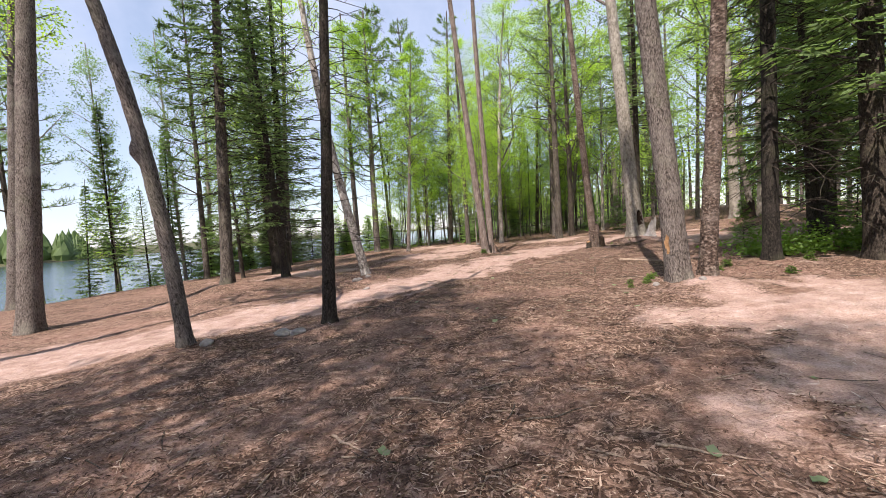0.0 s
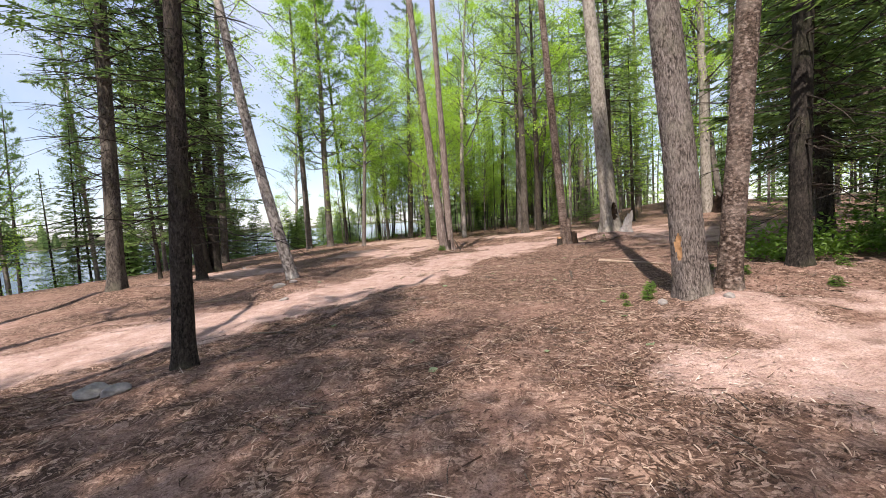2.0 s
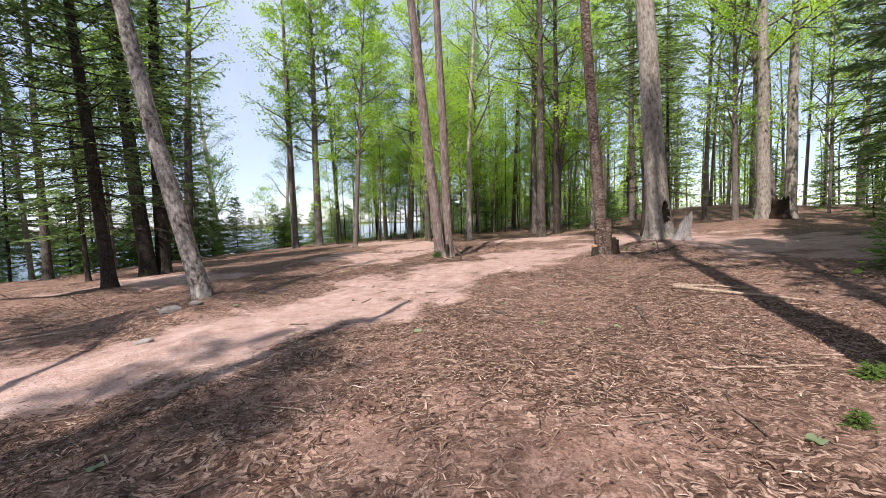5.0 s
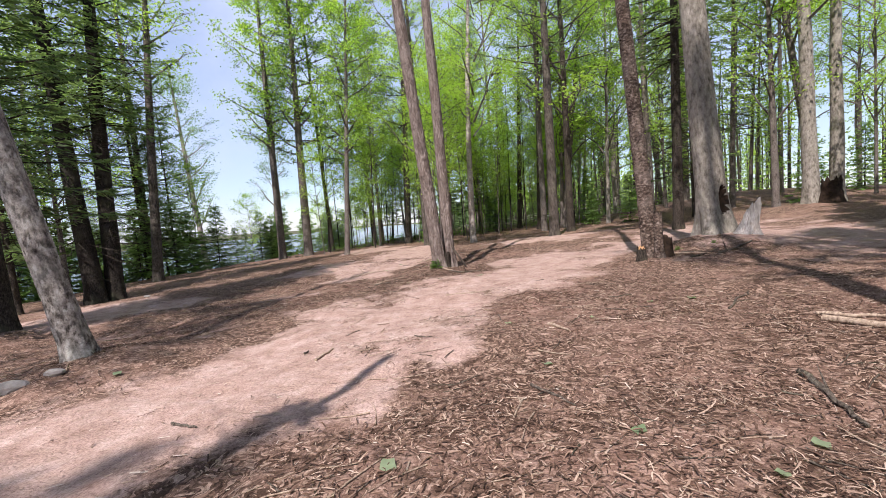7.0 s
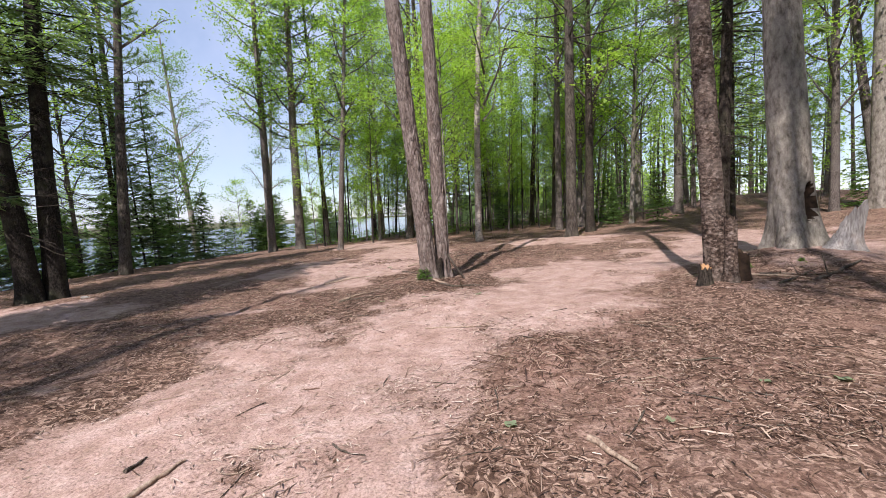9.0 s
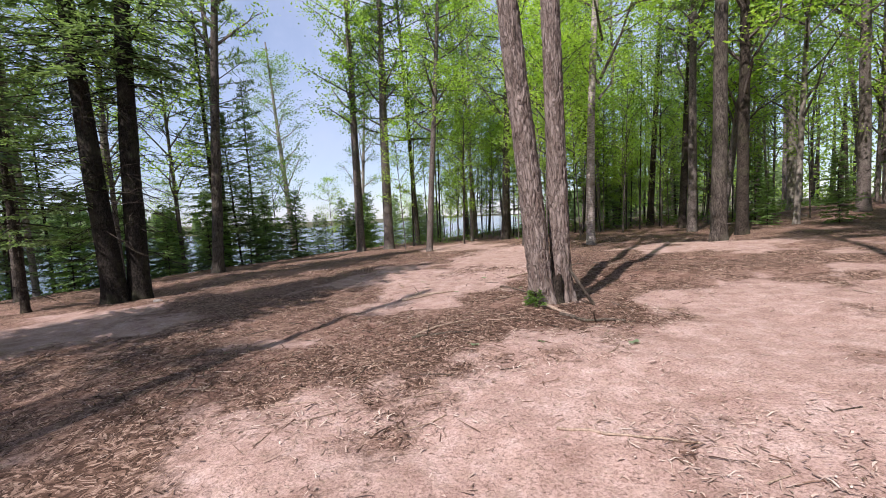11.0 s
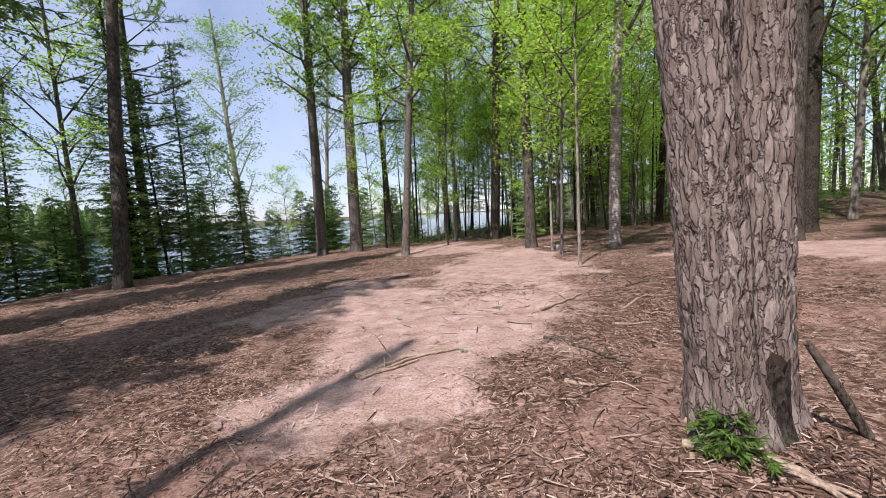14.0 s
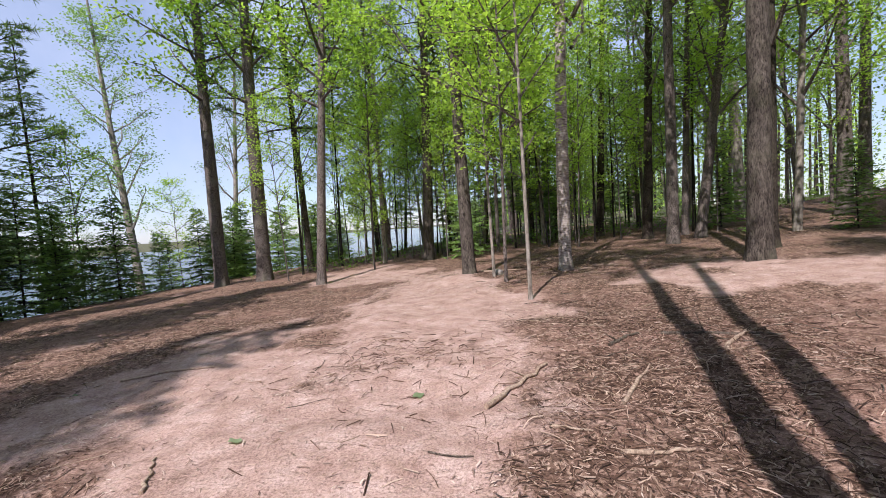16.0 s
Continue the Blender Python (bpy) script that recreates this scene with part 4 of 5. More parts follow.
# behind and beside the start: unseen trees, added to cast shade on the path
for kind, x, y, s in (("maple_c", -4.9, -5.0, 1.15), ("pine", -6.4, -1.0, 0.88), ("high", -8.6, 5.2, 0.85), ("spruce", 7.4, 0.4, 1.1), ("pine", 6.8, -3.5, 1.1), ("spruce", 12.0, 1.5, 1.2), ("poplar", -9.5, -6.0, 1.2), ("spruce", 4.9, -0.6, 1.05), ("high", -8.0, -6.5, 1.0), ("pine", 3.0, -4.5, 0.95), ("maple", 8.5, -2.0, 0.9)):
    grow(kind, x, y, s, 0.02)
    TAKEN.append((x, y))
scatter(5, -18, 16, -24, -7, ("high", "maple_b", "pine", "maple"), 4.2, TAKEN)

# the lake side: firs and thin spruces on the bank
for kind, n, off0, off1, y0, y1, s0, s1 in (("fir", 32, -5.0, -0.3, 25, 50, 0.55, 1.2), ("spruce_thin", 12, -6, -1, 6, 34, 0.6, 0.85), ("spruce", 1, -5.5, -4, 25, 32, 0.6, 0.8),
                                            ("sapling", 6, -4, 0, 24, 50, 0.6, 1.0), ("poplar", 2, -7, -3, 38, 52, 0.5, 0.8)):
    for q in range(n):
        y = y0 + (y1 - y0) * (q + RNG.uniform(0, 1)) / n
        grow(kind, bank(y) + RNG.uniform(off0, off1), y, RNG.uniform(s0, s1), 0.02)


def far_shore():
    """A low wooded line beyond the water."""
    b = Buf()
    n = 2400
    ang = RNG.uniform(radians(60), radians(200), n)
    rad = RNG.uniform(150, 230, n)
    x, y = rad * np.cos(ang) - 10, rad * np.sin(ang)
    z = height(x, y, False)
    for q in range(n):
        if z[q] < WATER_Z + 0.2:
            continue
        h = RNG.uniform(6, 12)
        r = h * RNG.uniform(0.16, 0.34)
        k = 7
        zs = np.array([0.0, 0.25, 0.5, 0.75, 1.0]) * h
        rs = np.array([0.7, 1.0, 0.75, 0.42, 0.03]) * r
        a = np.linspace(0, 2 * np.pi, k, endpoint=False)
        jit = RNG.uniform(0.7, 1.3, (5, k))
        v = np.stack([x[q] + rs[:, None] * jit * np.cos(a), y[q] + rs[:, None] * jit * np.sin(a), z[q] - 0.5 + zs[:, None] + RNG.normal(size=(5, k)) * 0.02 * h], -1)
        i, j = np.meshgrid(np.arange(4), np.arange(k), indexing="ij")
        f = np.stack([i * k + j, i * k + (j + 1) % k, (i + 1) * k + (j + 1) % k, (i + 1) * k + j], -1).reshape(-1, 4)
        b.add(v, f)
    tagged(new("far_woods", b.mesh("far_woods", [NEEDLE_FIR], False)), "dark line of woods across the lake", "woods", kind="stuff")


far_shore()


def far_stand():
    """The woods going on beyond the nearer trees."""
    b = Buf()
    for q in range(330):
        ang, rad = radians(RNG.uniform(-35, 92)), RNG.uniform(48, 95)
        x, y = 4 + rad * math.cos(ang), 14 + rad * math.sin(ang)
        if x < bank(y) + 1:
            continue
        z, h = float(height(x, y, False)), RNG.uniform(9, 18)
        tube(b, [(x, y, z - 0.3), (x + RNG.normal() * 0.2, y, z + h * 0.5), (x + RNG.normal() * 0.4, y, z + h)], (0.15, 0.11, 0.03), 5, 0, False)
        n = 240
        u = RNG.uniform(0.03, 1, n)
        r = h * 0.17 * np.sqrt(RNG.uniform(0.05, 1, n)) * (1.25 - u)
        a = RNG.uniform(0, 6.28, n)
        leaves(b, np.stack([x + r * np.cos(a), y + r * np.sin(a), z + h * u], -1), 0.40, mat=1 + q % 2)
    tagged(new("deep_woods", b.mesh("deep_woods", [BARK_DARK, LEAF_MAPLE, NEEDLE_FIR], False)), "mixed green woods deeper in the forest", "woods", kind="stuff")


far_stand()


def undergrowth():
    """Low leafy plants where the cleared ground ends."""
    b = Buf()
    n = 1500
    x, y = RNG.uniform(-9, 30, n), RNG.uniform(34, 52, n)
    x2, y2 = RNG.uniform(11, 30, n // 2), RNG.uniform(6, 34, n // 2)
    x3, y3 = RNG.uniform(-22, -9, n // 2), RNG.uniform(18, 44, n // 2)
    x4, y4 = RNG.uniform(6.2, 12, n // 2), RNG.uniform(8.2, 10.8, n // 2)
    thick = vnoise(x4 * 0.9, y4 * 0.9, 0, 14) > 0.52
    x, y = np.concatenate([x, x2, x3, x4[thick]]), np.concatenate([y, y2, y3, y4[thick]])
    z = height(x, y, False)
    off = x - np.interp(y, BANK_Y, BANK_X)
    edge = (y > 36 + 0.12 * x + 3 * vnoise(x * 0.4, y * 0.4)) | ((x > 12 + 3 * vnoise(x * 0.3, y * 0.3, 0, 5)) & (y < 17) & (vnoise(x * 0.3, y * 0.3, 0, 9) > 0.5)) | ((off < -0.5) & (x < -5)) | ((x > 5) & (x < 12) & (y < 10.9))
    ok = (z > WATER_Z + 0.1) & edge
    c = np.stack([x, y, z], -1)[ok]
    c = np.repeat(c, 12, 0)
    c = c + np.stack([RNG.normal(size=len(c)) * 0.3, RNG.normal(size=len(c)) * 0.3, np.abs(RNG.normal(size=len(c))) * 0.3 + 0.05], -1)
    leaves(b, c, 0.11, 0.4)
    tagged(new("undergrowth", b.mesh("undergrowth", [LEAF_LOW], False)), "low green leafy plants on the forest floor", "undergrowth", kind="stuff")


undergrowth()

# ---------------------------------------------------------------- the floor's litter


def chip_block(n, x, y, lift, lmin, lmax, seed):
    """Splintered chips: three-sided slivers lying on the ground."""
    z = height(x, y)
    az = RNG.uniform(0, np.pi, n)
    d = np.stack([np.cos(az), np.sin(az), RNG.normal(size=n) * 0.16], -1)
    d = unit(d)
    s = np.stack([-np.sin(az), np.cos(az), RNG.normal(size=n) * 0.2], -1)
    l = (lmin + (lmax - lmin) * RNG.uniform(0, 1, n) ** 1.8) * RNG.choice((0.6, 1.0, 1.0, 1.6), n)
    w = RNG.uniform(0.003, 0.0085, n) * (1 + l * 4)
    t = w * RNG.uniform(0.35, 0.8, n)
    c = np.stack([x, y, z + lift + np.abs(d[:, 2]) * l * 0.3], -1)
    L, W, T = l[:, None], w[:, None], t[:, None]
    up = np.array([0, 0, 1.0])
    k = RNG.uniform(0.3, 0.9, n)[:, None]
    v = np.stack([c - d * L / 2 - s * W / 2, c - d * L / 2 + s * W / 2, c - d * L * 0.42 + up * T,
                  c + d * L / 2 - s * W / 2 * k, c + d * L / 2 + s * W / 2 * k, c + d * L * 0.4 + up * T * k], 1)
    o = np.arange(n)[:, None] * 6
    quads = np.concatenate([o + np.array(q) for q in ((0, 3, 5, 2), (1, 2, 5, 4))])
    tris = np.concatenate([o + np.array(q) for q in ((0, 2, 1), (3, 4, 5))])
    b = Buf()
    b.add(v, quads)
    b.f.append((tris, 0))
    return b


def path_x(y):
    return np.interp(y, [r[2] * METRES for r in ROWS], [r[1] * METRES for r in ROWS])


def patchy(n, reach, keep):
    """Random places along the walk, thick in patches."""
    y = RNG.uniform(0.3, 34, n * 3)
    x = path_x(y) + RNG.normal(size=n * 3) * reach
    p = vnoise(x * 0.7, y * 0.7, 0, 21) * 0.6 + vnoise(x * 2.1, y * 2.1, 0, 22) * 0.4
    thick = np.clip((p - keep) * 4, 0.12, 1) * np.clip(1.1 - 1.3 * bare_lit(x, y), 0.1, 1)
    ok = np.flatnonzero(RNG.uniform(size=n * 3) < thick)[:n]
    return x[ok], y[ok]


def sorted_litter(n):
    """Places for litter, those on trodden soil and ground painted sunlit last, and how many come before them."""
    x, y = patchy(n, 3.0, 0.36)
    trod = bare_lit(x, y) > 0.42
    return np.concatenate([x[~trod], x[trod]]), np.concatenate([y[~trod], y[trod]]), int((~trod).sum())


def litter_mesh(b, name, mats, per, first):
    """Links the litter, each piece with the tone of the ground that it lies on."""
    me = b.mesh(name, mats, False)
    v = np.zeros(len(me.loops), np.int32)
    me.loops.foreach_get("vertex_index", v)
    start = np.zeros(len(me.polygons), np.int32)
    me.polygons.foreach_get("loop_start", start)
    me.polygons.foreach_set("material_index", (v[start] // per >= first).astype(np.int32))
    return me


x, y, few = sorted_litter(52000)
tagged(new("wood_chips", litter_mesh(chip_block(len(x), x, y, 0.003, 0.02, 0.068, 1), "wood_chips", [CHIP, CHIP_TROD], 6, few)), "splintered tan and brown wood chips scattered over soil", "wood chips", kind="stuff")


def shreds(n):
    x, y, few = sorted_litter(n)
    n = len(x)
    z = height(x, y)
    az = RNG.uniform(0, 2 * np.pi, n)
    d = np.stack([np.cos(az), np.sin(az), RNG.normal(size=n) * 0.15], -1)
    s = np.stack([-np.sin(az), np.cos(az), np.zeros(n)], -1)
    l = (0.025 + 0.09 * RNG.uniform(0, 1, n) ** 2)[:, None]
    w = RNG.uniform(0.0016, 0.0062, n)[:, None]
    c = np.stack([x, y, z + 0.006 + np.abs(d[:, 2]) * 0.04], -1)
    bend = s * l * RNG.normal(size=(n, 1)) * 0.1 + np.array([0, 0, 0.006])
    v = np.stack([c - d * l / 2 - s * w, c - d * l / 2 + s * w, c + bend + s * w, c + d * l / 2, c + bend - s * w], 1)
    b = Buf()
    b.add(v, np.arange(n)[:, None] * 5 + np.array([0, 1, 2, 3, 4]))
    tagged(new("bark_shreds", litter_mesh(b, "bark_shreds", [SHRED, CHIP_TROD], 5, few)), "thin dry bark shreds and pine needles on soil", "forest litter", kind="stuff")


shreds(105000)


def twigs(n):
    """Thin broken twigs strewn over the mulch."""
    b = Buf()
    x, y = patchy(n, 2.6, 0.36)
    for cx, cy in zip(x, y):
        az, long = RNG.uniform(0, 6.28), RNG.uniform(0.1, 0.42)
        t = np.linspace(-0.5, 0.5, 4)
        bend = RNG.normal() * 0.2 * t * t
        px, py = cx + (t * math.cos(az) - bend * math.sin(az)) * long, cy + (t * math.sin(az) + bend * math.cos(az)) * long
        r = RNG.uniform(0.0025, 0.0075)
        z = height(px, py)
        tube(b, np.stack([px, py, np.maximum(z, z.mean()) + r], -1), np.linspace(r, r * 0.5, 4), 4, 0 if RNG.uniform() < 0.6 else 1)
    tagged(new("twigs", b.mesh("twigs", [STICK, TWIG])), "thin broken twigs strewn over brown mulch", "twigs", kind="stuff")


twigs(1500)

# ---------------------------------------------------------------- single things on the ground


def fallen(pts, r, label, name="fallen_branch", mat=STICK, lift=0.0, stubs=0, cat="branch"):
    """A dead branch lying along points of the ground."""
    pts = [(a + 0.065, b) for a, b in pts]
    n = 9
    s = np.linspace(0, len(pts) - 1, n)
    x, y = (np.interp(s, range(len(pts)), [p[i] for p in pts]) for i in (0, 1))
    long = math.hypot(x[-1] - x[0], y[-1] - y[0])
    x[1:-1] += RNG.normal(size=n - 2) * 0.018 * long
    y[1:-1] += RNG.normal(size=n - 2) * 0.018 * long
    z = height(x, y) + r * 0.75 + lift * np.sin(np.linspace(0, np.pi, n))
    z = z * 0.5 + np.interp(np.linspace(0, 1, n), [0, 0.5, 1], [z[0], z[4], z[-1]]) * 0.5
    b = Buf()
    rad = r * (1 - 0.55 * np.linspace(0, 1, n)) * RNG.uniform(0.85, 1.15, n)
    p = np.stack([x, y, z], -1)
    tube(b, p, rad, 7)
    for q in range(stubs):
        k = RNG.integers(2, n - 2)
        d = unit(np.array([RNG.normal(), RNG.normal(), 0.5]))
        tube(b, np.stack([p[k], p[k] + d * r * 5, p[k] + d * r * 11]), (rad[k] * 0.6, rad[k] * 0.4, 0.002), 5)
    return tagged(new(name, b.mesh(name, [mat])), label, cat, "fallen branches")


PALE, DARKB = "pale dry branch lying on the mulched soil", "dark brown branch lying on the mulched soil"
for r, label, mat, stubs, pts in (
        (0.017, PALE, STICK, 1, ((0.40, 18.30), (1.00, 18.97))), (0.022, PALE, STICK, 0, ((1.75, 19.5), (2.06, 19.12), (2.24, 18.85))),
        (0.026, "long dark exposed root beside the twin maple", TWIG, 1, ((2.12, 18.95), (2.4, 18.7), (2.85, 18.72))),
        (0.024, "long pale split branch lying on the mulched soil", STICK, 1, ((-0.47, 20.70), (-0.09, 21.08), (0.39, 21.30))),
        (0.018, "thin pale branch lying beside the split branch", STICK, 0, ((-0.4, 20.62), (0.05, 20.98))),
        (0.026, PALE, STICK, 1, ((1.33, 22.78), (1.99, 23.49))), (0.018, PALE, STICK, 0, ((2.31, 22.59), (2.77, 23.11))), (0.022, PALE, STICK, 0, ((5.22, 12.60), (5.9, 11.9))),
        (0.025, DARKB, TWIG, 1, ((4.06, 11.55), (3.85, 10.9))), (0.02, DARKB, TWIG, 1, ((1.24, 21.51), (1.56, 21.18), (1.86, 20.77))), (0.02, PALE, STICK, 0, ((1.26, 20.32), (1.52, 20.10))),
        (0.012, PALE, STICK, 0, ((1.86, 16.19), (2.63, 16.01))), (0.012, PALE, STICK, 0, ((-0.99, 3.20), (-0.66, 2.85))), (0.012, PALE, STICK, 0, ((-0.63, 3.88), (-0.31, 3.73), (-0.06, 3.58))),
        (0.012, DARKB, TWIG, 0, ((2.22, 11.88), (2.42, 11.48))), (0.018, PALE, STICK, 1, ((-0.44, 20.65), (0.30, 21.30))), (0.02, DARKB, TWIG, 1, ((2.70, 23.76), (3.11, 24.01))),
        (0.012, PALE, STICK, 0, ((1.69, 22.28), (1.96, 22.25))), (0.014, PALE, STICK, 0, ((-0.84, 22.10), (-1.05, 22.56))), (0.018, PALE, STICK, 0, ((0.25, 13.3), (0.38, 13.65))),
        (0.014, DARKB, TWIG, 0, ((0.07, 13.56), (0.06, 13.77))), (0.014, DARKB, TWIG, 0, ((-0.57, 12.10), (-0.27, 11.88))), (0.02, PALE, STICK, 0, ((2.82, 13.36), (2.95, 13.05))),
        (0.018, PALE, STICK, 0, ((2.03, 21.99), (2.42, 21.92))), (0.025, PALE, STICK, 0, ((1.65, 19.3), (2.2, 19.0))), (0.018, DARKB, TWIG, 1, ((0.39, 18.17), (1.08, 18.37))),
        (0.016, PALE, STICK, 0, ((-2.80, 24.62), (-1.77, 24.77))), (0.035, "grey fallen pole lying across the mulch", STICK, 0, ((5.16, 12.47), (5.4, 11.8), (5.92, 11.04))),
        (0.02, DARKB, TWIG, 2, ((6.5, 16.4), (7.4, 16.9))), (0.02, DARKB, TWIG, 2, ((6.7, 17.0), (7.7, 16.6))), (0.03, DARKB, TWIG, 1, ((7.1, 16.5), (8.1, 16.9))), (0.02, PALE, STICK, 2, ((6.4, 17.2), (7.2, 16.5))),
        (0.02, DARKB, TWIG, 1, ((3.3, 23.9), (4.2, 23.4))), (0.02, PALE, STICK, 1, ((3.5, 23.2), (4.3, 23.9))), (0.015, DARKB, TWIG, 1, ((4.8, 13.2), (5.6, 13.9))),
        (0.03, "pale fallen log by the foot of the trees", STICK, 0, ((2.2, 30.9), (3.4, 30.6))), (0.012, PALE, STICK, 0, ((1.2, 2.6), (1.6, 2.35))), (0.010, DARKB, TWIG, 0, ((0.45, 3.1), (0.95, 3.25))),
        (0.016, DARKB, TWIG, 1, ((-1.9, 8.9), (-1.2, 8.6))), (0.012, PALE, STICK, 0, ((3.5, 9.4), (4.3, 9.2))), (0.02, "dry pale branch lying on the soil by the birch", STICK, 1, ((-4.6, 12.3), (-3.7, 12.8)))):
    fallen(pts, r, label, mat=mat, stubs=stubs)


def leaning_stick():
    b = Buf()
    z = float(height(2.65, 19.25))
    p = np.array([(2.68, 19.5, z + 0.02), (2.56, 19.47, z + 0.2), (2.45, 19.46, z + 0.38), (2.36, 19.46, z + 0.52)])
    tube(b, p, (0.026, 0.024, 0.022, 0.018), 9)
    tagged(new("broken_branch", b.mesh("broken_branch", [TWIG])), "broken dark branch propped against the twin maple", "branch")


leaning_stick()


def stub(x, y, h, r, label, mat=BARK_MAPLE, lean=(0, 0), top=SPLIT_WOOD):
    """A short broken stub with a ragged top."""
    seg, n = 20, 9
    zs = np.linspace(-0.1, h, n)
    a = np.linspace(0, 2 * np.pi, seg, endpoint=False)
    Z, A = np.meshgrid(zs, a, indexing="ij")
    R = r * (1 + 0.45 * np.exp(-Z.clip(0) / (r * 1.2)) + 0.25 * (vnoise(np.cos(A) * 2 + x, np.sin(A) * 2 + y, Z * 6, 3) - 0.5))
    rag = np.where(Z > h * 0.8, (vnoise(np.cos(A) * 3 + x, np.sin(A) * 3, 0, 8) - 0.4) * r * 1.6, 0)
    v = np.stack([R * np.cos(A) + lean[0] * Z, R * np.sin(A) + lean[1] * Z, Z + rag], -1)
    i, j = np.meshgrid(np.arange(n - 1), np.arange(seg), indexing="ij")
    k = (j + 1) % seg
    f = np.stack([i * seg + j, i * seg + k, (i + 1) * seg + k, (i + 1) * seg + j], -1).reshape(-1, 4)
    b = Buf()
    b.add(v, f)
    inner = v[-1] * np.array([0.6, 0.6, 1]) - np.array([0, 0, r * 0.7])
    b.add(np.concatenate([v[-1], inner]), [(j, (j + 1) % seg, seg + (j + 1) % seg, seg + j) for j in range(seg)], 1)
    b.add(inner, [list(range(seg))], 1)
    ob = new("tree_stump", b.mesh("tree_stump", [mat, top]))
    ob.location = (x + 0.065, y, float(height(x, y, False)))
    return tagged(ob, label, "stump")


stub(2.13, 19.42, 0.36, 0.065, "dark broken stub grown between two maple stems", BARK_DARK, top=ROT)
stub(5.72, 16.72, 0.24, 0.075, "small cut stub at the foot of the birch", BARK_DARK)
stub(6.28, 16.80, 0.34, 0.09, "blackened rotten stub against the birch", ROT, top=ROT)
stub(6.05, 16.68, 0.85, 0.08, "rotten standing stub with flaking birch bark", BARK_FLAKY, (0.02, 0.05), ROT)
stub(17.9, 24.8, 0.8, 0.3, "dark burnt-looking stump beside the pale tree", ROT, top=ROT)


def grey_stump():
    """Silvery weathered shell of an old stump, broken open on one side, with a ragged leaning rim."""
    x, y = 8.70, 17.68
    ob = new("weathered_stump")
    ob.matrix_world = Matrix.Translation((x, y, float(height(x, y, False)) - 0.04)) @ pose(0, 0, 0, 0, 0, -20) @ Matrix.Diagonal((0.72, 0.8, 1.3, 1))
    seg, n = 34, 14
    a = np.linspace(radians(78), radians(318), seg)
    u = np.linspace(0, 1, n)
    U, A = np.meshgrid(u, a, indexing="ij")
    top = 0.34 + 0.24 * np.cos(A - radians(285)) + 0.10 * (vnoise(A * 5, 3.0, 0, 6) - 0.5)
    Z = U * top
    R = 0.20 + 0.24 * np.exp(-Z / 0.13) + 0.05 * (vnoise(np.cos(A) * 3 + 5, np.sin(A) * 3, Z * 5, 8) - 0.5) + 0.012 * np.sin(A * 17 + Z * 6)
    b = Buf()
    i, j = np.meshgrid(np.arange(n - 1), np.arange(seg - 1), indexing="ij")
    f = np.stack([i * seg + j, i * seg + j + 1, (i + 1) * seg + j + 1, (i + 1) * seg + j], -1).reshape(-1, 4)
    rings = []
    for thick, mat in ((0.0, 0), (0.045, 1)):
        v = np.stack([(R - thick) * np.cos(A) + 0.35 * Z, (R - thick) * np.sin(A) * 0.8 - 0.05 * Z, Z], -1)
        rings.append(v)
        b.add(v, f if mat == 0 else f[:, ::-1], mat)
    rim = np.concatenate([rings[0][-1], rings[1][-1]])
    b.add(rim, [(k, k + 1, seg + k + 1, seg + k) for k in range(seg - 1)])
    for e in (0, -1):
        side = np.concatenate([rings[0][:, e], rings[1][:, e]])
        b.add(side, [(k, k + 1, n + k + 1, n + k) for k in range(n - 1)])
    part("shell", b.mesh("shell", [WEATHERED, ROT]), ob, None, "silvery weathered wood shell")
    h = Buf()
    s = np.linspace(0, 1, 7)
    tube(h, np.stack([0.05 + 0.1 * s, 0.04 + 0 * s, -0.1 + 0.42 * s], -1), 0.17 - 0.09 * s + 0.02 * RNG.uniform(-1, 1, 7), 14)
    part("rotten_heart", h.mesh("rotten_heart", [BARK_PINE]), ob, None, "brown rotten wood")
    tagged(ob, "silver-grey weathered stump broken open beside the hollow beech", "stump")


grey_stump()
snag = new("broken_snag", trunk_mesh(7.0, 0.28, BARK_PALE, 18, seed=31, taper=0.25))
snag.matrix_world = stand(17.5, 42.0, -0.03, 0.01)
tagged(snag, "broken-topped dead grey snag among the trees", "dead tree")


def rock(x, y, s, flat, label, seed, mat=STONE):
    bm = bmesh.new()
    bmesh.ops.create_icosphere(bm, subdivisions=3, radius=1.0)
    v = np.array([q.co for q in bm.verts])
    v *= (1 + 0.5 * (vnoise(v[:, 0] * 1.3 + seed, v[:, 1] * 1.3, v[:, 2] * 1.3, seed) - 0.5) + 0.16 * (vnoise(v[:, 0] * 5, v[:, 1] * 5, v[:, 2] * 5 + seed, seed) - 0.5))[:, None]
    for q, c in zip(bm.verts, v):
        q.co = (c[0] * s, c[1] * s * 0.7, c[2] * s * flat)
    me = bpy.data.meshes.new("rock")
    bm.to_mesh(me)
    bm.free()
    me.materials.append(mat)
    ob = new("rock", me)
    ob.matrix_world = pose(x + 0.065, y, float(height(x, y)) + s * flat * 0.25, RNG.uniform(-10, 10), RNG.uniform(-10, 10), RNG.uniform(0, 180))
    tagged(ob, label, "rock", "rocks")


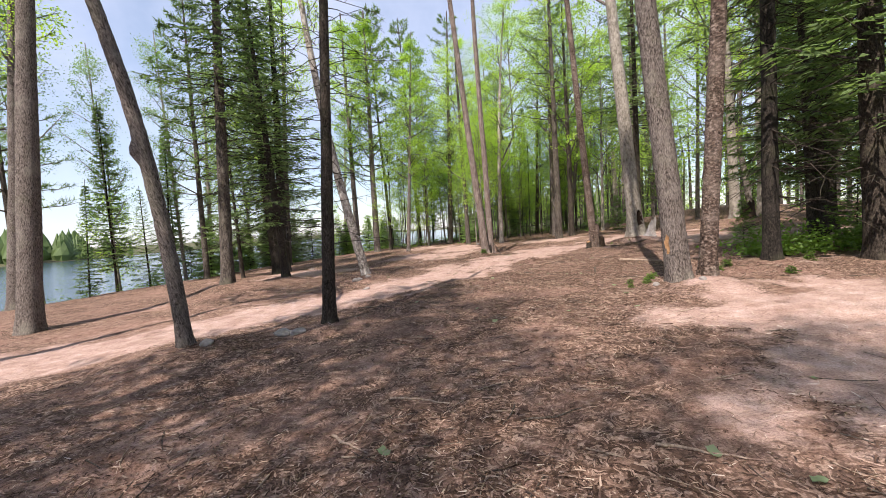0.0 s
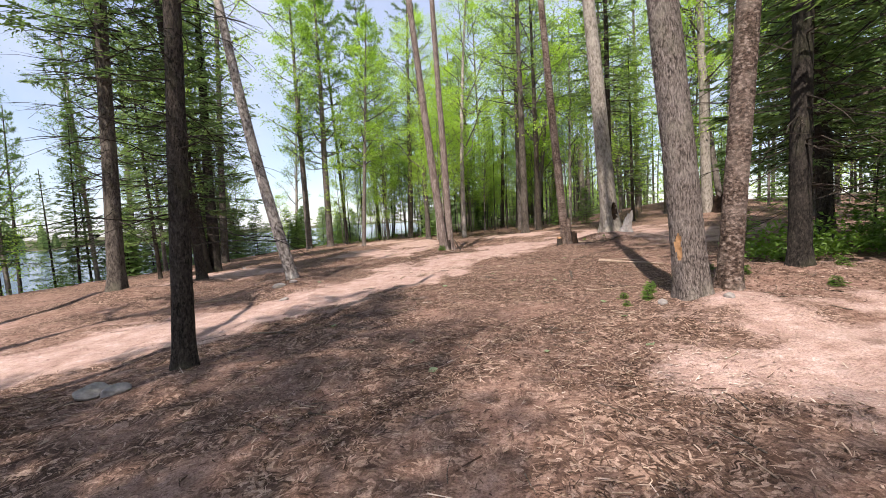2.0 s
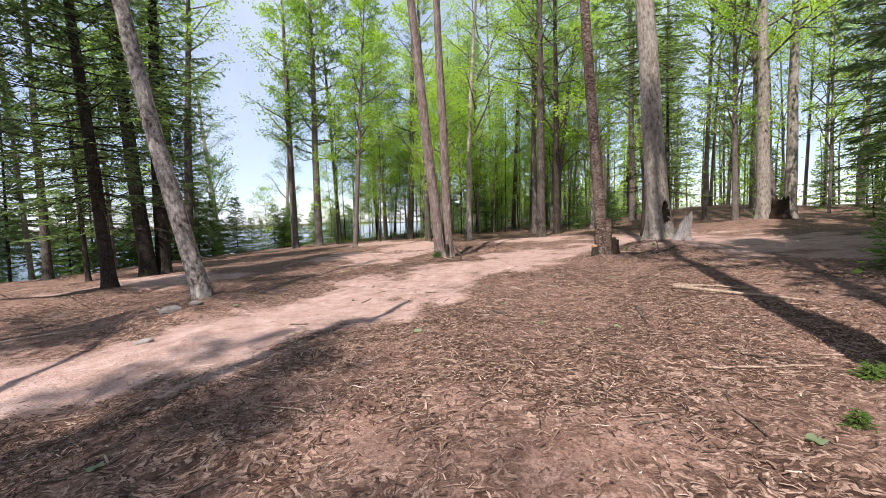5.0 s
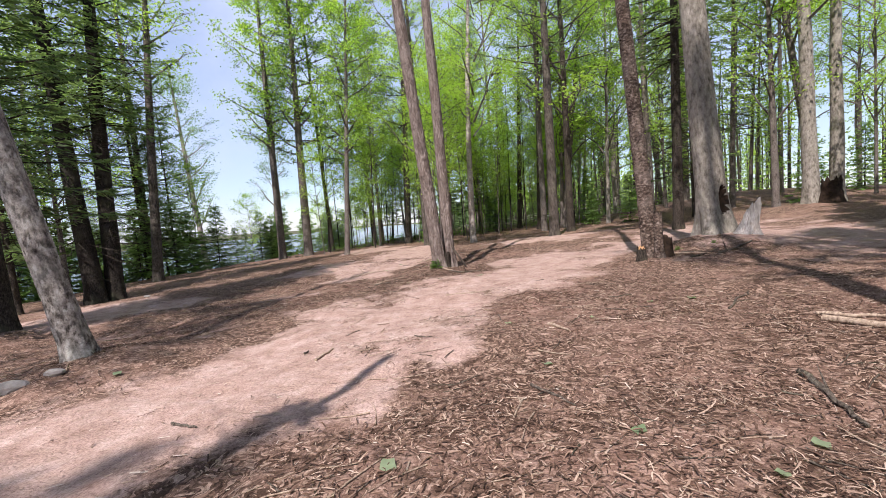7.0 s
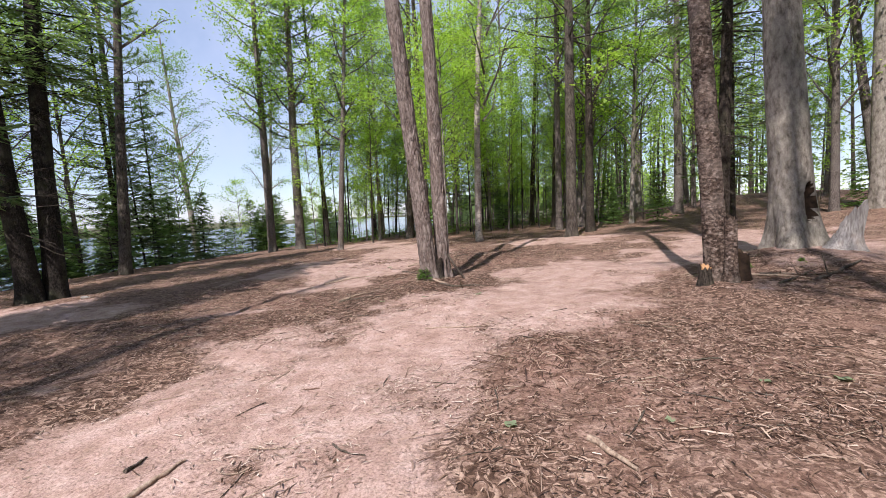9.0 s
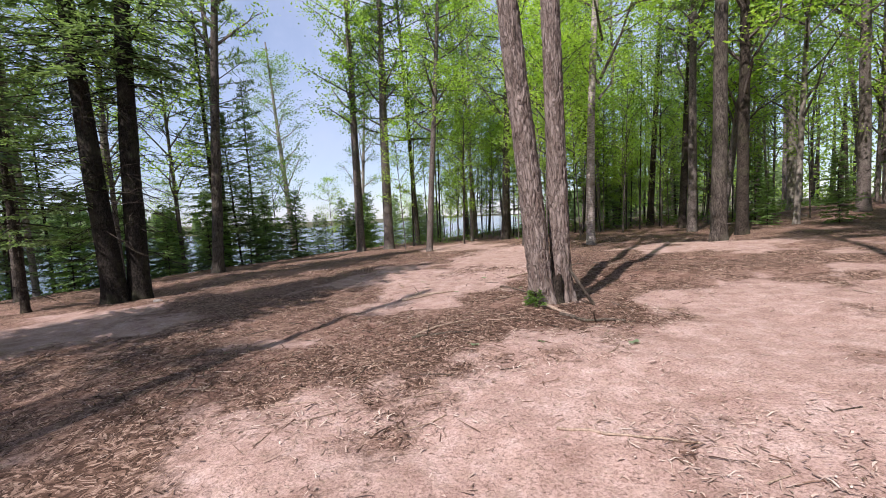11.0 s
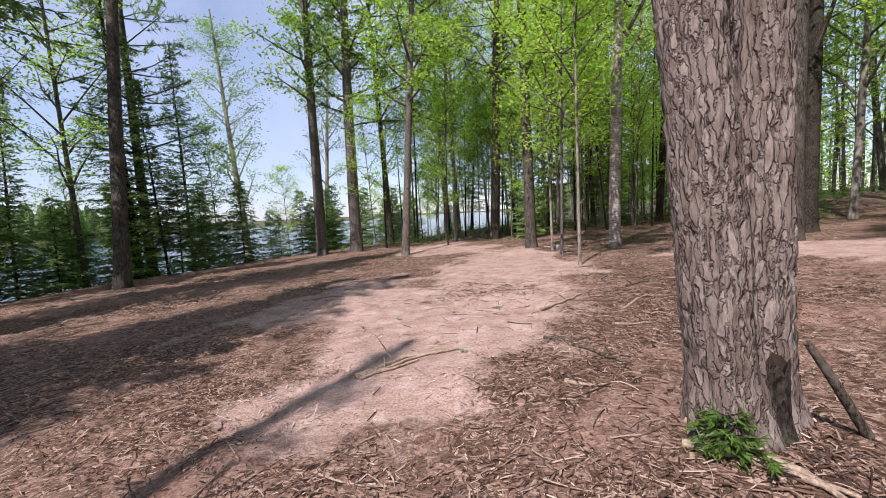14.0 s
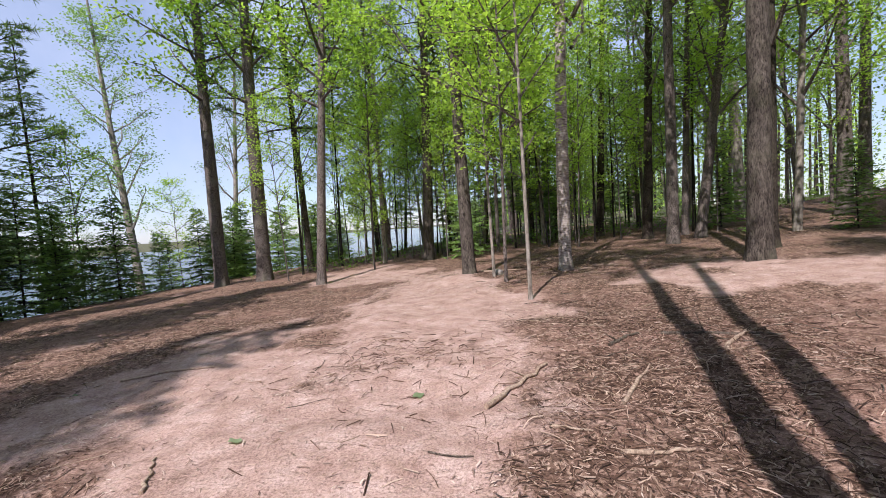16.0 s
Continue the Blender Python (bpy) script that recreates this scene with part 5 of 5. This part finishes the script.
rock(-2.72, 6.8, 0.19, 0.4, "flat pale grey rock beside the spruce", 1)
rock(-2.45, 6.75, 0.13, 0.5, "small grey rock half buried in soil", 2)
rock(-3.55, 6.1, 0.11, 0.6, "small grey rock at the foot of the leaning tree", 3)
rock(-2.75, 13.15, 0.15, 0.55, "pinkish grey rock beside the birch", 4)
rock(-2.45, 13.35, 0.09, 0.6, "small pinkish stone beside the birch", 5)
rock(3.77, 7.62, 0.085, 0.6, "broken grey bark-covered lump by the maple", 6)
rock(-2.2, 11.6, 0.10, 0.5, "grey stone lying on the trail edge", 7)
rock(4.35, 7.2, 0.07, 0.6, "small pale stone by the maple roots", 8)
rock(2.55, 30.2, 0.22, 0.5, "grey rock among the thin saplings", 9)
rock(-6.9, 22.1, 0.10, 0.5, "small grey stone beside dark spruces", 10)


def leaf_shape(size):
    """A lobed leaf, cupped a little."""
    b = Buf()
    rim = []
    for q in range(15):
        a = q / 15 * 2 * math.pi
        r = size * (0.55 + 0.28 * abs(math.cos(2.5 * a)) + 0.1 * math.cos(a))
        rim.append((r * math.cos(a), r * math.sin(a) * 0.85, 0.12 * size + 0.22 * size * math.sin(3 * a) * 0.5))
    v = [(0, 0, 0.03 * size)] + rim
    b.add(v, [(0, 1 + q, 1 + (q + 1) % 15) for q in range(15)])
    return b.mesh("leaf", [LEAF_PALE])


LEAF_MESH = leaf_shape(0.06)
for x, y in ((-0.55, 2.85), (1.47, 2.45), (1.80, 2.12), (2.85, 3.34), (0.49, 7.41), (1.83, 6.48), (3.23, 8.18), (3.10, 7.37), (2.80, 6.28), (0.68, 6.42), (1.20, 10.99), (2.65, 11.09), (3.43, 10.75),
             (2.99, 10.50), (2.47, 12.25), (-1.80, 13.32), (2.42, 13.60), (3.39, 13.53), (4.80, 13.83), (4.31, 13.92), (-1.78, 17.83), (1.83, 17.77), (2.71, 17.76), (1.17, 17.77), (0.79, 23.24),
             (-0.53, 22.63), (-3.04, 24.27), (-0.65, 8.65), (1.62, 21.35), (2.3, 20.7), (0.45, 21.2)):
    ob = new("fallen_leaf", LEAF_MESH)
    ob.matrix_world = pose(x + 0.065, y, float(height(x, y)) + 0.012, RNG.uniform(-14, 14), RNG.uniform(-14, 14), RNG.uniform(0, 360)) @ Matrix.Scale(RNG.uniform(0.7, 1.25), 4)
    tagged(ob, "pale green fallen leaf on the mulched soil", "leaf", "fallen leaves")

for x, y, s in ((1.83, 19.22, 0.8), (1.7, 19.3, 0.55), (3.75, 7.95, 1.0), (3.95, 8.25, 1.2), (3.6, 8.3, 0.8), (4.35, 8.9, 1.1), (5.3, 8.2, 1.0), (5.7, 8.6, 1.3), (6.2, 7.6, 1.2), (6.9, 9.2, 1.3), (5.9, 9.6, 1.1), (7.4, 8.6, 1.3),
                (3.4, 7.85, 0.7), (6.5, 17.3, 0.7), (7.0, 17.6, 0.8), (7.6, 17.3, 0.6), (8.0, 9.9, 1.4), (8.4, 11.4, 1.5), (9.3, 10.4, 1.5)):
    grow("seedling", x + 0.065, y, s * 0.55, 0.06)
for x, y, s in ((9.7, 9.5, 0.5), (10.4, 10.6, 0.7), (9.0, 12.6, 0.45), (12.2, 11.2, 0.8), (13.8, 12.4, 0.9)):
    grow("fir", x, y, s, 0.02)
grow("fir", 13.2, 31.5, 0.8, 0.02)
grow("fir", 11.9, 33.6, 0.6, 0.02)


def mulch_pile(x, y, spread, tall, n, label):
    """A tangle of long shreds heaped over a hump."""
    b = Buf()
    for q in range(n * 2):
        c = np.array([x + RNG.normal() * spread, y + RNG.normal() * spread, 0])
        az = RNG.uniform(0, 6.28)
        L = RNG.uniform(0.04, 0.2)
        d = np.array([math.cos(az), math.sin(az), 0])
        t = np.linspace(-0.5, 0.5, 4)
        p = c + d * t[:, None] * L + np.array([-d[1], d[0], 0]) * (t * t)[:, None] * L * RNG.normal() * 0.25
        near = math.exp(-((c[0] - x) ** 2 + (c[1] - y) ** 2) / (2 * spread * spread))
        p[:, 2] = height(p[:, 0], p[:, 1]) + 0.006 + tall * near * RNG.uniform(0, 1) + RNG.normal() * 0.004
        p[[0, -1], 2] -= 0.3 * tall * near
        tube(b, p, RNG.uniform(0.0015, 0.0045), 3, 0, False)
    tagged(new("mulch_heap", b.mesh("mulch_heap", [SHRED], False)), label, "mulch heap", kind="stuff")


mulch_pile(3.0, 14.75, 0.32, 0.10, 170, "tangled heap of dark shredded wood")
mulch_pile(1.47, 20.42, 0.30, 0.10, 170, "tangled heap of dry roots and shreds")
mulch_pile(3.8, 23.4, 0.9, 0.06, 480, "broad heap of brown shredded branches")
mulch_pile(0.6, 24.4, 0.5, 0.06, 180, "low heap of brown shredded wood")
mulch_pile(4.6, 12.6, 0.8, 0.04, 240, "strewn brown twigs and wood shreds")
mulch_pile(2.0, 18.8, 0.5, 0.03, 120, "strewn bark shreds round the maple roots")
mulch_pile(3.0, 22.2, 0.9, 0.05, 420, "strewn brown sticks and wood shreds")
mulch_pile(7.2, 16.8, 0.5, 0.08, 160, "brush heap at the foot of the beech")
mulch_pile(-3.2, 6.5, 0.45, 0.05, 150, "tangle of roots and shreds below the leaning tree")

# the largest chips lie one by one
CHIP_MESHES = []
for q in range(8):
    CHIP_MESHES.append(chip_block(1, np.array([0.0]), np.array([0.0]), -float(height(0, 0)), 0.08, 0.16, q).mesh("wood_chip", [CHIP], False))
for q in range(300):
    y = RNG.uniform(1.2, 26)
    x = float(path_x(y)) + RNG.normal() * 1.5
    ob = part("wood_chip", CHIP_MESHES[q % 8], ground)
    ob.matrix_basis = pose(x, y, float(height(x, y)) + 0.006, RNG.uniform(-8, 8), RNG.uniform(-8, 8), RNG.uniform(0, 360)) @ Matrix.Scale(RNG.uniform(0.7, 1.5), 4)

# more young firs along the lake bank
for q in range(18):
    y = 26 + 21 * (q + RNG.uniform(0, 1)) / 18
    grow("fir", bank(y) + RNG.uniform(-2.6, -0.4), y, RNG.uniform(0.7, 1.35), 0.02)
